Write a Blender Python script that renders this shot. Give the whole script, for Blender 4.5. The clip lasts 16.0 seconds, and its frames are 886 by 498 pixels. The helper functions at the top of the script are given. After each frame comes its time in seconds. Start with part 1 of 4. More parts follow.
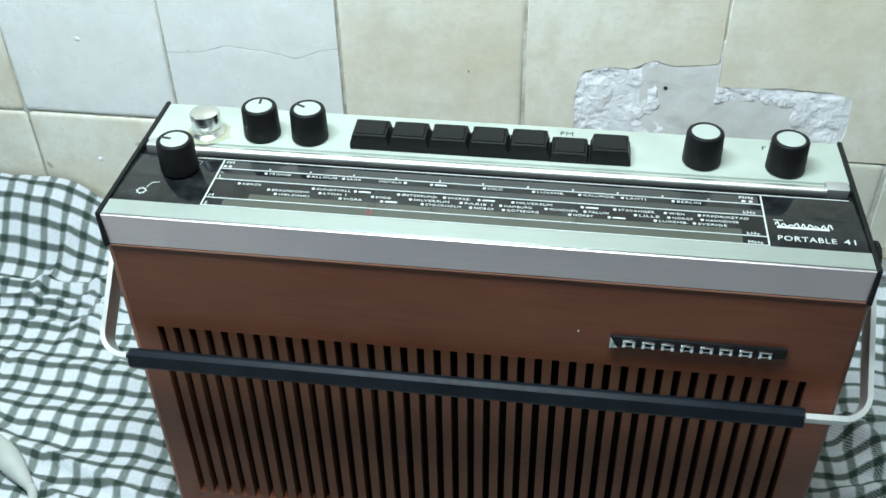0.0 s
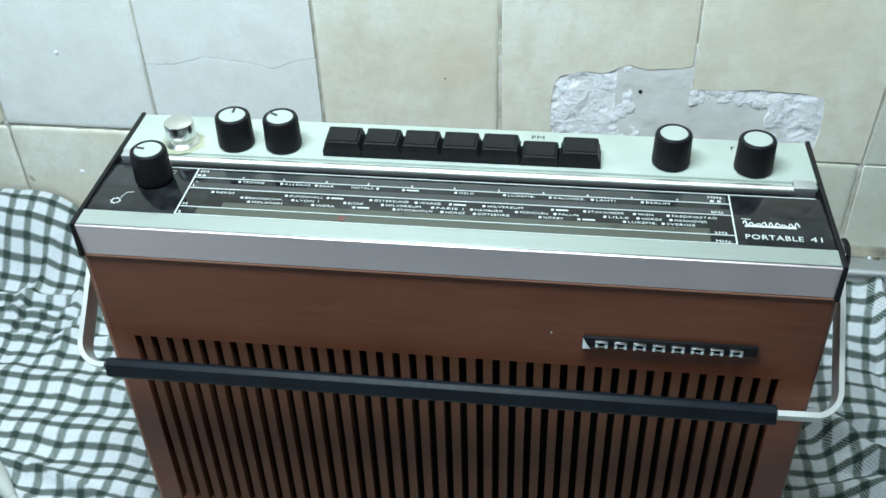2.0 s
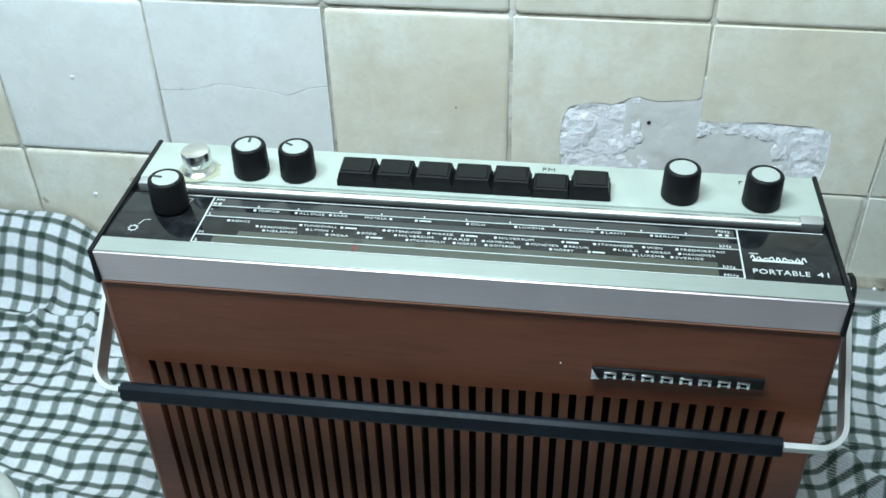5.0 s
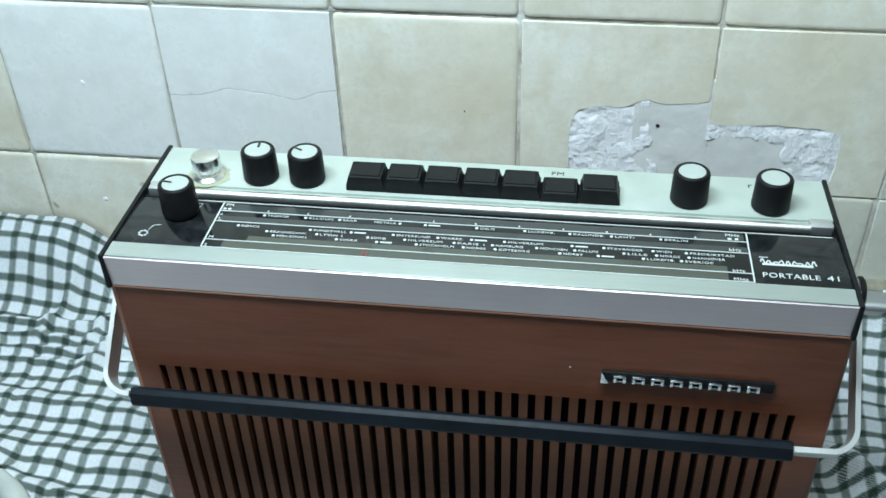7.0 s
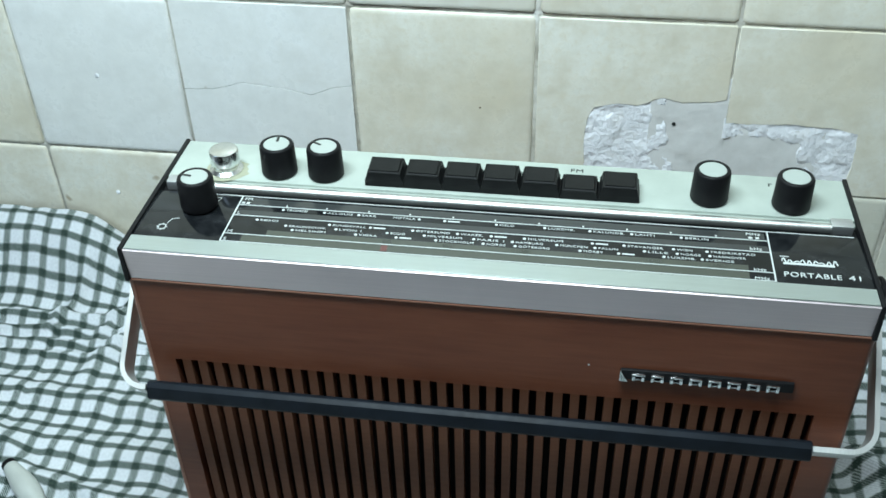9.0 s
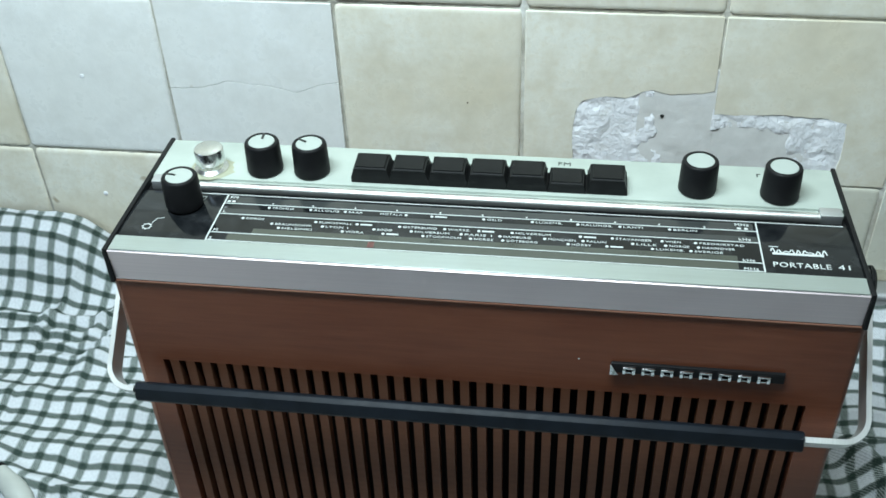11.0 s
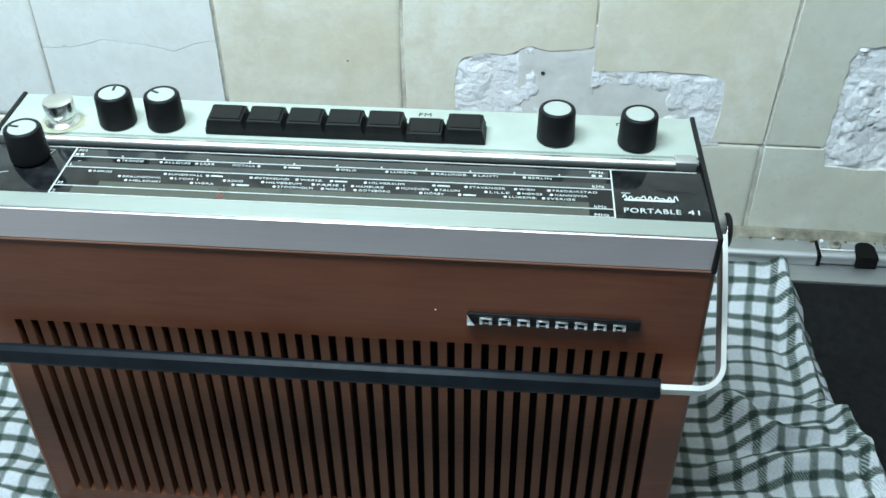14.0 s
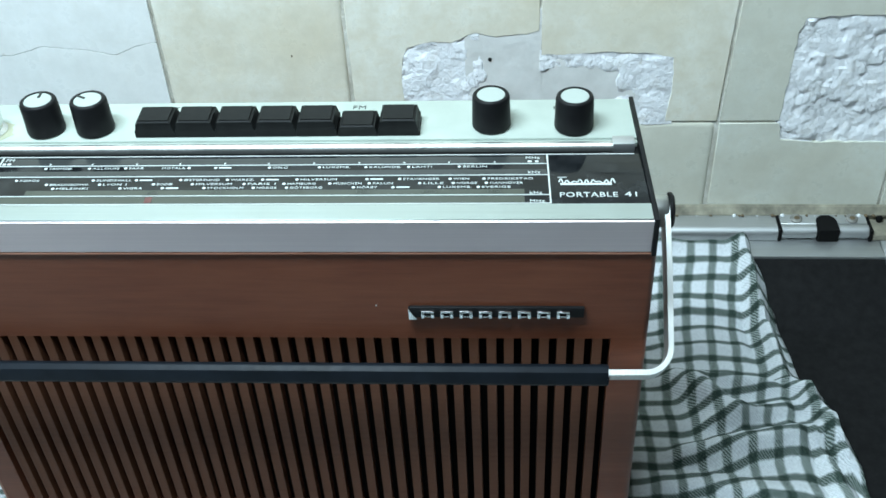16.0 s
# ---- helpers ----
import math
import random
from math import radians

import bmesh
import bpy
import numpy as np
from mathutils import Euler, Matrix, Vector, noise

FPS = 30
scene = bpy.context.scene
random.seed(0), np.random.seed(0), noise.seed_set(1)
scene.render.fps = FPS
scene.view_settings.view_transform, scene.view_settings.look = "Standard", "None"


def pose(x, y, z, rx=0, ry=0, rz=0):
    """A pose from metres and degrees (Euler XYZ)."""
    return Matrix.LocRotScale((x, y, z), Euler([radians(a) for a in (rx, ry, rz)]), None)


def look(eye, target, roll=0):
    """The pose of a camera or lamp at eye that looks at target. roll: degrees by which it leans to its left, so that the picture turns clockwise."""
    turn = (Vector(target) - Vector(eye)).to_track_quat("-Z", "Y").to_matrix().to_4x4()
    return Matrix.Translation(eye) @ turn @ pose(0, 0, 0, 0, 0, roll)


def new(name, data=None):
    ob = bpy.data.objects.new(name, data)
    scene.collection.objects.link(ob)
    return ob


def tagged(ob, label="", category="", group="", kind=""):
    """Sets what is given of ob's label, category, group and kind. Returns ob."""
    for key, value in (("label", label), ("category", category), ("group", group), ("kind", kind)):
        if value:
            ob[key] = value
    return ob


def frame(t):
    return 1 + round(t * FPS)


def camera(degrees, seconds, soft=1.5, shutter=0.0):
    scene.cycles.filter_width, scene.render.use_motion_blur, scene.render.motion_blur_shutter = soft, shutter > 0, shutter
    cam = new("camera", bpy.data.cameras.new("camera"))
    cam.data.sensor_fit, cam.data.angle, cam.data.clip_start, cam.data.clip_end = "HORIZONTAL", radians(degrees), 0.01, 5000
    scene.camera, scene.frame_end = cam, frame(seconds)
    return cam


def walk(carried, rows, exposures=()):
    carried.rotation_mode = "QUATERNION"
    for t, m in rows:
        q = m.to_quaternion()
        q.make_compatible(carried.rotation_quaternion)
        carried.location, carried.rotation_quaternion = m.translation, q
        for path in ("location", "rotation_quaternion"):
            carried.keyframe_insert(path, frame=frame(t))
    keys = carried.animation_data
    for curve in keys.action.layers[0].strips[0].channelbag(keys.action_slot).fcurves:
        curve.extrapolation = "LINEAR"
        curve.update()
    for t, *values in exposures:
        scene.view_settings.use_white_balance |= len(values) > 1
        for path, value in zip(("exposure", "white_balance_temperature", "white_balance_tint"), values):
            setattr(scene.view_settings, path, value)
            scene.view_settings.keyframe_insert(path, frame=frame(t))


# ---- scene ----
cam = camera(45.75, 16.0, soft=1.6)
PATH = [
    (0, (0.1472, -0.5428, 0.4673), (0.0869, -0.1647, 0.1457), -1.28),
    (0.5, (0.1521, -0.5499, 0.4714), (0.0919, -0.1663, 0.1563), -1.55),
    (1, (0.1565, -0.5457, 0.4700), (0.0962, -0.1637, 0.1530), -2.12),
    (1.5, (0.1561, -0.5444, 0.4684), (0.0954, -0.1624, 0.1515), -2.09),
    (2, (0.1575, -0.5457, 0.4678), (0.0988, -0.1644, 0.1496), -2.05),
    (2.5, (0.1568, -0.5438, 0.4681), (0.0989, -0.1628, 0.1496), -1.88),
    (3, (0.1580, -0.5411, 0.4688), (0.0985, -0.1595, 0.1511), -2.14),
    (3.5, (0.1614, -0.5441, 0.4714), (0.1018, -0.1607, 0.1559), -2.43),
    (4, (0.1540, -0.5465, 0.4741), (0.0943, -0.1617, 0.1605), -1.40),
    (6.5, (0.1549, -0.5486, 0.4767), (0.0911, -0.1620, 0.1662), -1.99),
    (7, (0.1540, -0.5480, 0.4771), (0.0892, -0.1614, 0.1667), -2.03),
    (7.5, (0.1426, -0.5504, 0.4812), (0.0780, -0.1631, 0.1717), -0.84),
    (8, (0.1407, -0.5497, 0.4794), (0.0743, -0.1629, 0.1697), -0.75),
    (8.5, (0.1439, -0.5489, 0.4773), (0.0774, -0.1630, 0.1665), -1.19),
    (11, (0.1492, -0.5464, 0.4737), (0.0862, -0.1611, 0.1613), -2.25),
    (11.5, (0.1497, -0.5451, 0.4673), (0.0911, -0.1614, 0.1521), -1.69),
    (12, (0.1721, -0.5519, 0.4672), (0.1250, -0.1623, 0.1572), -2.10),
    (12.5, (0.1670, -0.5533, 0.4650), (0.1207, -0.1648, 0.1537), -1.73),
    (13, (0.1713, -0.5495, 0.4604), (0.1269, -0.1652, 0.1437), -1.96),
    (13.5, (0.1835, -0.5443, 0.4584), (0.1418, -0.1624, 0.1384), -1.55),
    (14, (0.1879, -0.5449, 0.4580), (0.1502, -0.1619, 0.1387), -0.60),
    (14.5, (0.1931, -0.5389, 0.4522), (0.1568, -0.1599, 0.1281), -0.75),
    (15, (0.2018, -0.5327, 0.4505), (0.1664, -0.1550, 0.1248), -1.45),
    (15.5, (0.2033, -0.5308, 0.4503), (0.1665, -0.1531, 0.1247), -2.74),
    (16, (0.2106, -0.5365, 0.4526), (0.1755, -0.1561, 0.1302), -3.17),
]
walk(cam, [(t, look(eye, target, roll)) for t, eye, target, roll in PATH], [
    (0, -0.21, 6580, 9), (2, -0.25, 6400, 8), (3.5, -0.29, 6310, 8), (7, -0.37, 6320, 8), (8.5, -0.41, 6420, 8), (11, -0.38, 6540, 9), (12.5, -0.24, 6480, 8), (14, -0.20, 6270, 7), (15, -0.15, 6180, 7), (16, -0.14, 6160, 7)])

# ---------------------------------------------------------------- light
world = bpy.data.worlds.new("world")
scene.world = world
world.use_nodes = True
wn = world.node_tree.nodes
wsky = wn.new("ShaderNodeTexSky")
wsky.sky_type, wsky.sun_disc = "NISHITA", False
wsky.sun_elevation, wsky.sun_rotation = radians(35), radians(120)
wn["Background"].inputs["Strength"].default_value = 0.1
world.node_tree.links.new(wsky.outputs[0], wn["Background"].inputs["Color"])


def area_lamp(name, at, target, sx, sy, watts, colour):
    data = bpy.data.lights.new(name, "AREA")
    data.shape, data.size, data.size_y, data.energy, data.color = "RECTANGLE", sx, sy, watts, colour
    ob = new(name, data)
    ob.matrix_world = look(at, target)
    return ob


# unseen lamp added over the cooker, in front of the wall
area_lamp("tube_light", (0.00, -0.36, 0.82), (0.03, -0.10, 0.12), 0.45, 0.12, 11.9, (0.80, 0.98, 1.06))
# cool side fill, added with no window known there
area_lamp("window_daylight_west", (-1.46, -1.20, 0.70), (0.0, -0.3, 0.1), 0.9, 1.0, 5.0, (0.70, 0.90, 1.16))
scene.view_settings.exposure = 0.0


# ---------------------------------------------------------------- materials
def material(name, colour, rough=0.5, metal=0.0, spec=0.5, coat=0.0):
    m = bpy.data.materials.new(name)
    m.use_nodes = True
    b = m.node_tree.nodes["Principled BSDF"]
    b.inputs["Base Color"].default_value = (*colour, 1)
    b.inputs["Roughness"].default_value = rough
    b.inputs["Metallic"].default_value = metal
    b.inputs["Specular IOR Level"].default_value = spec
    b.inputs["Coat Weight"].default_value = coat
    m.diffuse_color = (*colour, 1)
    return m


class Nodes:
    """Short names for the nodes of one material."""

    def __init__(self, m):
        self.tree = m.node_tree
        self.out = m.node_tree.nodes["Principled BSDF"]

    def node(self, kind, values=(), **fields):
        n = self.tree.nodes.new(kind)
        for key, value in fields.items():
            if key == "blend_type":
                n.blend_type = value
            elif key == "data_type":
                n.data_type = value
            elif key == "operation":
                n.operation = value
            elif key == "wave_type":
                n.wave_type = value
            elif key == "bands_direction":
                n.bands_direction = value
            elif key == "feature":
                n.feature = value
        for key, value in dict(values).items():
            self.put(n, key, value)
        return n

    def put(self, n, key, value):
        if isinstance(value, bpy.types.NodeSocket):
            self.tree.links.new(value, n.inputs[key])
        else:
            n.inputs[key].default_value = value

    def coords(self, scale=(1, 1, 1), source="Object"):
        tex = self.node("ShaderNodeTexCoord")
        return self.node("ShaderNodeMapping", {"Vector": tex.outputs[source], "Scale": scale}).outputs[0]

    def noise(self, vec, scale, detail=4.0, rough=0.55):
        return self.node("ShaderNodeTexNoise", {"Vector": vec, "Scale": scale, "Detail": detail, "Roughness": rough}).outputs["Fac"]

    def ramp(self, fac, *stops):
        n = self.node("ShaderNodeValToRGB", {"Fac": fac})
        el = n.color_ramp.elements
        while len(el) < len(stops):
            el.new(0.5)
        for e, (at, c) in zip(el, stops):
            e.position, e.color = at, (*c, 1) if len(c) == 3 else c
        return n.outputs[0]

    def mix(self, fac, a, b, how="MIX"):
        n = self.node("ShaderNodeMix", data_type="RGBA", blend_type=how)
        self.put(n, 0, fac)
        self.put(n, 6, a if isinstance(a, bpy.types.NodeSocket) else (*a, 1))
        self.put(n, 7, b if isinstance(b, bpy.types.NodeSocket) else (*b, 1))
        return n.outputs[2]

    def math(self, how, a, b=0.0, c=0.0):
        n = self.node("ShaderNodeMath", operation=how)
        for k, v in enumerate((a, b, c)):
            self.put(n, k, v)
        return n.outputs[0]

    def colour(self, value):
        self.put(self.out, "Base Color", value)

    def rough(self, value):
        self.put(self.out, "Roughness", value)

    def bump(self, height, strength, distance):
        n = self.node("ShaderNodeBump", {"Height": height, "Strength": strength, "Distance": distance})
        self.tree.links.new(n.outputs[0], self.out.inputs["Normal"])


def grey(v):
    return (v, v, v)


def make_tile(name, light, warm, dirt):
    m = material(name, light, 0.28)
    n = Nodes(m)
    vec = n.coords()
    rnd = n.node("ShaderNodeObjectInfo").outputs["Random"]
    shift = n.node("ShaderNodeVectorMath", {0: vec}, operation="ADD")
    n.put(shift, 1, n.node("ShaderNodeCombineXYZ", {"X": n.math("MULTIPLY", rnd, 7.0), "Z": n.math("MULTIPLY", rnd, 3.0)}).outputs[0])
    v = shift.outputs[0]
    big = n.noise(v, 11.0, 5.0, 0.62)
    fine = n.noise(v, 230.0, 3.0, 0.6)
    c = n.mix(n.ramp(big, (0.36, grey(0)), (0.66, grey(1))), light, warm)
    c = n.mix(n.math("MULTIPLY", n.ramp(fine, (0.50, grey(0)), (0.68, grey(1))), 0.50), c, warm)
    mid = n.noise(v, 58.0, 4.0, 0.65)
    c = n.mix(n.math("MULTIPLY", n.ramp(mid, (0.42, grey(0)), (0.68, grey(1))), 0.60), c, [0.88 * k for k in warm])
    stain = n.noise(v, 7.5, 6.0, 0.68)
    c = n.mix(n.math("MULTIPLY", n.ramp(stain, (0.50, grey(0)), (0.68, grey(1))), 0.5), c, [0.5 * (a + b) for a, b in zip(warm, dirt)])
    specks = n.noise(v, 46.0, 2.0, 0.5)
    c = n.mix(n.ramp(specks, (0.735, grey(0)), (0.775, grey(1))), c, dirt)
    tone = n.math("MULTIPLY_ADD", rnd, 0.10, 0.93)
    c = n.mix(1.0, c, n.node("ShaderNodeCombineXYZ", {"X": tone, "Y": tone, "Z": tone}).outputs[0], "MULTIPLY")
    n.colour(c)
    n.rough(n.ramp(mid, (0.3, grey(0.20)), (0.7, grey(0.46))))
    n.bump(n.math("ADD", n.noise(v, 26.0, 3.0), n.math("MULTIPLY", fine, 0.24)), 0.55, 0.0014)
    return m


CREAM = make_tile("cream_tile_glaze", (0.84, 0.83, 0.74), (0.74, 0.68, 0.53), (0.42, 0.35, 0.24))
PALE = make_tile("pale_tile_glaze", (0.81, 0.82, 0.77), (0.75, 0.72, 0.60), (0.45, 0.40, 0.30))
WHITE = make_tile("white_tile_glaze", (0.84, 0.85, 0.83), (0.81, 0.81, 0.77), (0.50, 0.47, 0.38))


GREYED = make_tile("greyed_tile_glaze", (0.71, 0.72, 0.64), (0.68, 0.66, 0.55), (0.47, 0.43, 0.33))


def make_grout(name, dark, middle, light):
    m = material(name, middle, 0.9)
    n = Nodes(m)
    vec = n.coords()
    c = n.ramp(n.noise(vec, 35.0, 6.0, 0.65), (0.30, dark), (0.48, middle), (0.68, light))
    n.colour(c)
    n.bump(n.noise(vec, 420.0, 4.0), 0.7, 0.001)
    return m


GROUT = make_grout("grout", (0.20, 0.18, 0.14), (0.44, 0.42, 0.36), (0.64, 0.63, 0.57))
PALE_GROUT = make_grout("pale_grout", (0.34, 0.31, 0.25), (0.58, 0.56, 0.49), (0.80, 0.80, 0.75))


def make_plaster():
    m = material("rough_plaster", (0.75, 0.75, 0.74), 0.95)
    n = Nodes(m)
    vec = n.coords()
    c = n.ramp(n.noise(vec, 95.0, 7.0, 0.7), (0.30, (0.70, 0.69, 0.67)), (0.40, (0.86, 0.86, 0.86)), (0.50, (0.93, 0.94, 0.96)))
    n.colour(c)
    n.bump(n.noise(vec, 260.0, 6.0, 0.7), 0.9, 0.002)
    return m


PLASTER = make_plaster()


def make_filler():
    m = material("smooth_filler", (0.5, 0.48, 0.45), 0.85)
    n = Nodes(m)
    vec = n.coords()
    c = n.ramp(n.noise(vec, 60.0, 5.0, 0.6), (0.3, (0.63, 0.62, 0.59)), (0.7, (0.76, 0.755, 0.73)))
    n.colour(c)
    n.bump(n.noise(vec, 150.0, 5.0), 0.4, 0.001)
    return m


FILLER = make_filler()


def make_wood(name, dark, middle, light, glow, spec=0.18, shine=(0.34, 0.50)):
    m = material(name, middle, 0.5, 0.0, spec)
    n = Nodes(m)
    grain = n.noise(n.coords((5.0, 60.0, 85.0)), 5.0, 8.0, 0.62)
    broad = n.noise(n.coords((4.0, 9.0, 14.0)), 3.0, 4.0, 0.6)
    pores = n.noise(n.coords((30.0, 900.0, 900.0)), 1.6, 3.0, 0.6)
    c = n.ramp(grain, (0.28, dark), (0.5, middle), (0.74, light))
    c = n.mix(n.ramp(broad, (0.35, grey(0)), (0.72, grey(0.55))), c, glow)
    c = n.mix(n.ramp(pores, (0.60, grey(0)), (0.72, grey(0.4))), c, dark)
    n.colour(c)
    n.rough(n.ramp(broad, (0.3, grey(shine[0])), (0.7, grey(shine[1]))))
    n.bump(pores, 0.10, 0.0006)
    return m


WOOD = make_wood("teak_veneer", (0.106, 0.0302, 0.0142), (0.135, 0.0410, 0.0198), (0.170, 0.0560, 0.0276), (0.208, 0.0775, 0.0405), 0.30, (0.28, 0.42))
WORN_LIT_EDGE = make_wood("worn_lit_veneer_edge", (0.19, 0.075, 0.045), (0.25, 0.11, 0.07), (0.31, 0.15, 0.10), (0.36, 0.20, 0.14))
# teak again, darker and greyer: shade and reflection on the slats as colour
SLAT = make_wood("dimmed_teak_slat", (0.090, 0.0332, 0.0165), (0.114, 0.0445, 0.0233), (0.137, 0.0568, 0.0308), (0.155, 0.069, 0.0392), 0.12)


def make_brushed(name, colour, rough, along):
    m = material(name, colour, rough, 1.0)
    n = Nodes(m)
    lines = n.noise(n.coords(along), 6.0, 4.0, 0.6)
    wear = n.noise(n.coords(), 60.0, 4.0, 0.6)
    n.rough(n.math("MULTIPLY_ADD", wear, 0.22, rough - 0.11))
    n.colour(n.mix(n.ramp(lines, (0.3, grey(0)), (0.7, grey(1))), [0.90 * v for v in colour], colour))
    n.bump(lines, 0.06, 0.0003)
    return m


ALU = make_brushed("brushed_aluminium", (0.78, 0.67, 0.675), 0.42, (2.0, 600.0, 600.0))
# same trim metal, with the cooler lit tone of its top as colour
LIT_ALU = make_brushed("lit_aluminium_edge", (0.56, 0.62, 0.597), 0.50, (2.0, 600.0, 600.0))
STEEL = make_brushed("dull_aluminium", (0.62, 0.63, 0.63), 0.55, (3.0, 300.0, 300.0))
CHROME = material("polished_chrome", (0.85, 0.86, 0.86), 0.08, 1.0)
WORN_CHROME = make_brushed("worn_chrome", (0.74, 0.75, 0.74), 0.24, (120.0, 120.0, 3.0))
SILVER = make_brushed("satin_silver_handle", (0.74, 0.74, 0.71), 0.44, (200.0, 4.0, 4.0))


def make_painted(name, colour, rough, spread, scale=40.0, spec=0.5):
    m = material(name, colour, rough, 0.0, spec)
    n = Nodes(m)
    vec = n.coords()
    f = n.noise(vec, scale, 5.0, 0.6)
    n.colour(n.mix(n.ramp(f, (0.3, grey(0)), (0.72, grey(1))), colour, [v * spread for v in colour]))
    n.rough(n.math("MULTIPLY_ADD", n.noise(vec, scale * 3, 4.0), 0.25, rough - 0.12))
    n.bump(n.noise(vec, 900.0, 2.0), 0.06, 0.0003)
    return m


DECK = make_painted("off_white_deck_paint", (0.42, 0.47, 0.418), 0.45, 0.82)
STAINED = make_painted("stained_deck_paint", (0.38, 0.385, 0.275), 0.55, 0.80, 220.0)
CAP_DISC = make_painted("pale_knob_disc", (0.38, 0.42, 0.385), 0.50, 0.88)
BLACK = make_painted("black_plastic", (0.006, 0.006, 0.0065), 0.45, 1.8, 90.0, 0.17)
KEY_BLACK = make_painted("key_black_plastic", (0.006, 0.0065, 0.0065), 0.45, 1.8, 120.0, 0.16)
GRIP = make_painted("dark_handle_plastic", (0.005, 0.007, 0.010), 0.50, 2.0, 70.0, 0.18)
GLASS_BLACK = material("glossy_dial_panel", (0.008, 0.009, 0.010), 0.09, 0.0, 0.34)
gn = Nodes(GLASS_BLACK)
gn.colour(gn.mix(gn.ramp(gn.noise(gn.coords(), 90.0, 6.0, 0.7), (0.42, grey(0)), (0.72, grey(0.75))), (0.006, 0.007, 0.008), (0.030, 0.032, 0.034)))
gn.rough(gn.math("MULTIPLY_ADD", gn.noise(gn.coords(), 160.0, 5.0), 0.16, 0.02))
SCALE_GREY = material("olive_grey_scale_strip", (0.055, 0.060, 0.048), 0.12)
SCALE_DIM = material("dim_grey_scale_strip", (0.035, 0.038, 0.038), 0.10)
PRINT = material("white_print", (0.56, 0.59, 0.57), 0.4)
PRINT_DARK = material("dark_print", (0.02, 0.022, 0.02), 0.4)
RED = make_painted("red_pointer", (0.15, 0.055, 0.048), 0.3, 0.45, 700.0)
SPEAKER = material("speaker_cloth", (0.005, 0.004, 0.0035), 0.95, 0.0, 0.1)
# for rubber parts, and for blocks that stand for darkness in the hinge
RUBBER_GAP_BLACK = material("rubber_and_gap_black", (0.006, 0.006, 0.006), 0.8, 0.0, 0.12)
TARNISH = make_painted("tarnished_screw_metal", (0.30, 0.29, 0.26), 0.5, 0.35, 300.0)
# colours of the unseen room, kept dark to hold down bounced light
WALLPAINT = make_painted("room_paint", (0.46, 0.45, 0.42), 0.85, 0.93, 3.0)
FLOORING = make_painted("dark_floor_covering", (0.10, 0.08, 0.06), 0.6, 0.7, 5.0)
LIDBLACK = make_painted("black_enamel_lid", (0.0066, 0.0066, 0.0068), 0.62, 2.0, 190.0, 0.10)
ENAMEL = make_painted("white_enamel", (0.74, 0.74, 0.71), 0.3, 0.94, 8.0)
CABLE = make_painted("grey_white_cable_plastic", (0.48, 0.50, 0.46), 0.45, 0.85, 60.0)
SEALANT = make_painted("grimy_sealant", (0.40, 0.37, 0.28), 0.8, 0.25, 70.0)
DIRT = make_painted("brown_grime", (0.16, 0.12, 0.07), 0.9, 0.6, 200.0)


def make_towel():
    m = material("checked_towel_cotton", (0.8, 0.8, 0.8), 0.95, 0.0, 0.1)
    n = Nodes(m)
    tex = n.node("ShaderNodeTexCoord").outputs["UV"]
    wob = n.node("ShaderNodeTexNoise", {"Vector": tex, "Scale": 40.0, "Detail": 2.0})
    v = n.node("ShaderNodeVectorMath", {0: tex, 1: n.node("ShaderNodeVectorMath", {0: wob.outputs["Color"], 1: (0.0012, 0.0012, 0.0)}, operation="MULTIPLY").outputs[0]}, operation="ADD").outputs[0]
    slow = n.node("ShaderNodeTexNoise", {"Vector": tex, "Scale": 14.0, "Detail": 1.0})
    v = n.node("ShaderNodeVectorMath", {0: v, 1: n.node("ShaderNodeVectorMath", {0: slow.outputs["Color"], 1: (0.006, 0.008, 0.0)}, operation="MULTIPLY").outputs[0]}, operation="ADD").outputs[0]
    parts = n.node("ShaderNodeSeparateXYZ", {"Vector": v})
    fuzz = n.math("MULTIPLY_ADD", n.noise(tex, 1300.0, 2.0, 0.6), 0.30, -0.15)
    masks = []
    for axis, pitch, width in (("X", 0.01385, 0.36), ("Y", 0.0113, 0.35)):
        f = n.math("FRACT", n.math("DIVIDE", parts.outputs[axis], pitch))
        f = n.math("ADD", f, n.math("MULTIPLY", fuzz, 0.5))
        d = n.math("ABSOLUTE", n.math("SUBTRACT", f, 0.5))
        masks.append(n.ramp(d, (width / 2 - 0.05, grey(1)), (width / 2 + 0.05, grey(0))))
    both = n.math("MULTIPLY", masks[0], masks[1])
    weave = n.node("ShaderNodeTexWave", {"Vector": tex, "Scale": 420.0, "Distortion": 3.5, "Detail": 2.0, "Detail Scale": 2.0}, bands_direction="DIAGONAL").outputs["Fac"]
    half = n.ramp(n.math("ADD", n.math("MULTIPLY", weave, 0.75), n.math("MULTIPLY", n.noise(tex, 900.0, 3.0, 0.7), 0.4)), (0.30, (0.075, 0.105, 0.090)), (0.85, (0.36, 0.40, 0.385)))
    white = n.ramp(n.noise(tex, 700.0, 4.0, 0.7), (0.25, (0.58, 0.61, 0.63)), (0.6, (0.76, 0.79, 0.82)))
    c = n.mix(masks[0], white, half)
    c = n.mix(masks[1], c, n.mix(0.45, half, (0.040, 0.062, 0.050)))
    c = n.mix(both, c, n.ramp(n.noise(tex, 800.0, 3.0, 0.7), (0.3, (0.016, 0.030, 0.024)), (0.75, (0.07, 0.10, 0.085))))
    n.colour(c)
    n.bump(n.math("ADD", weave, n.noise(tex, 1100.0, 4.0, 0.7)), 0.55, 0.0011)
    return m


TOWEL = make_towel()


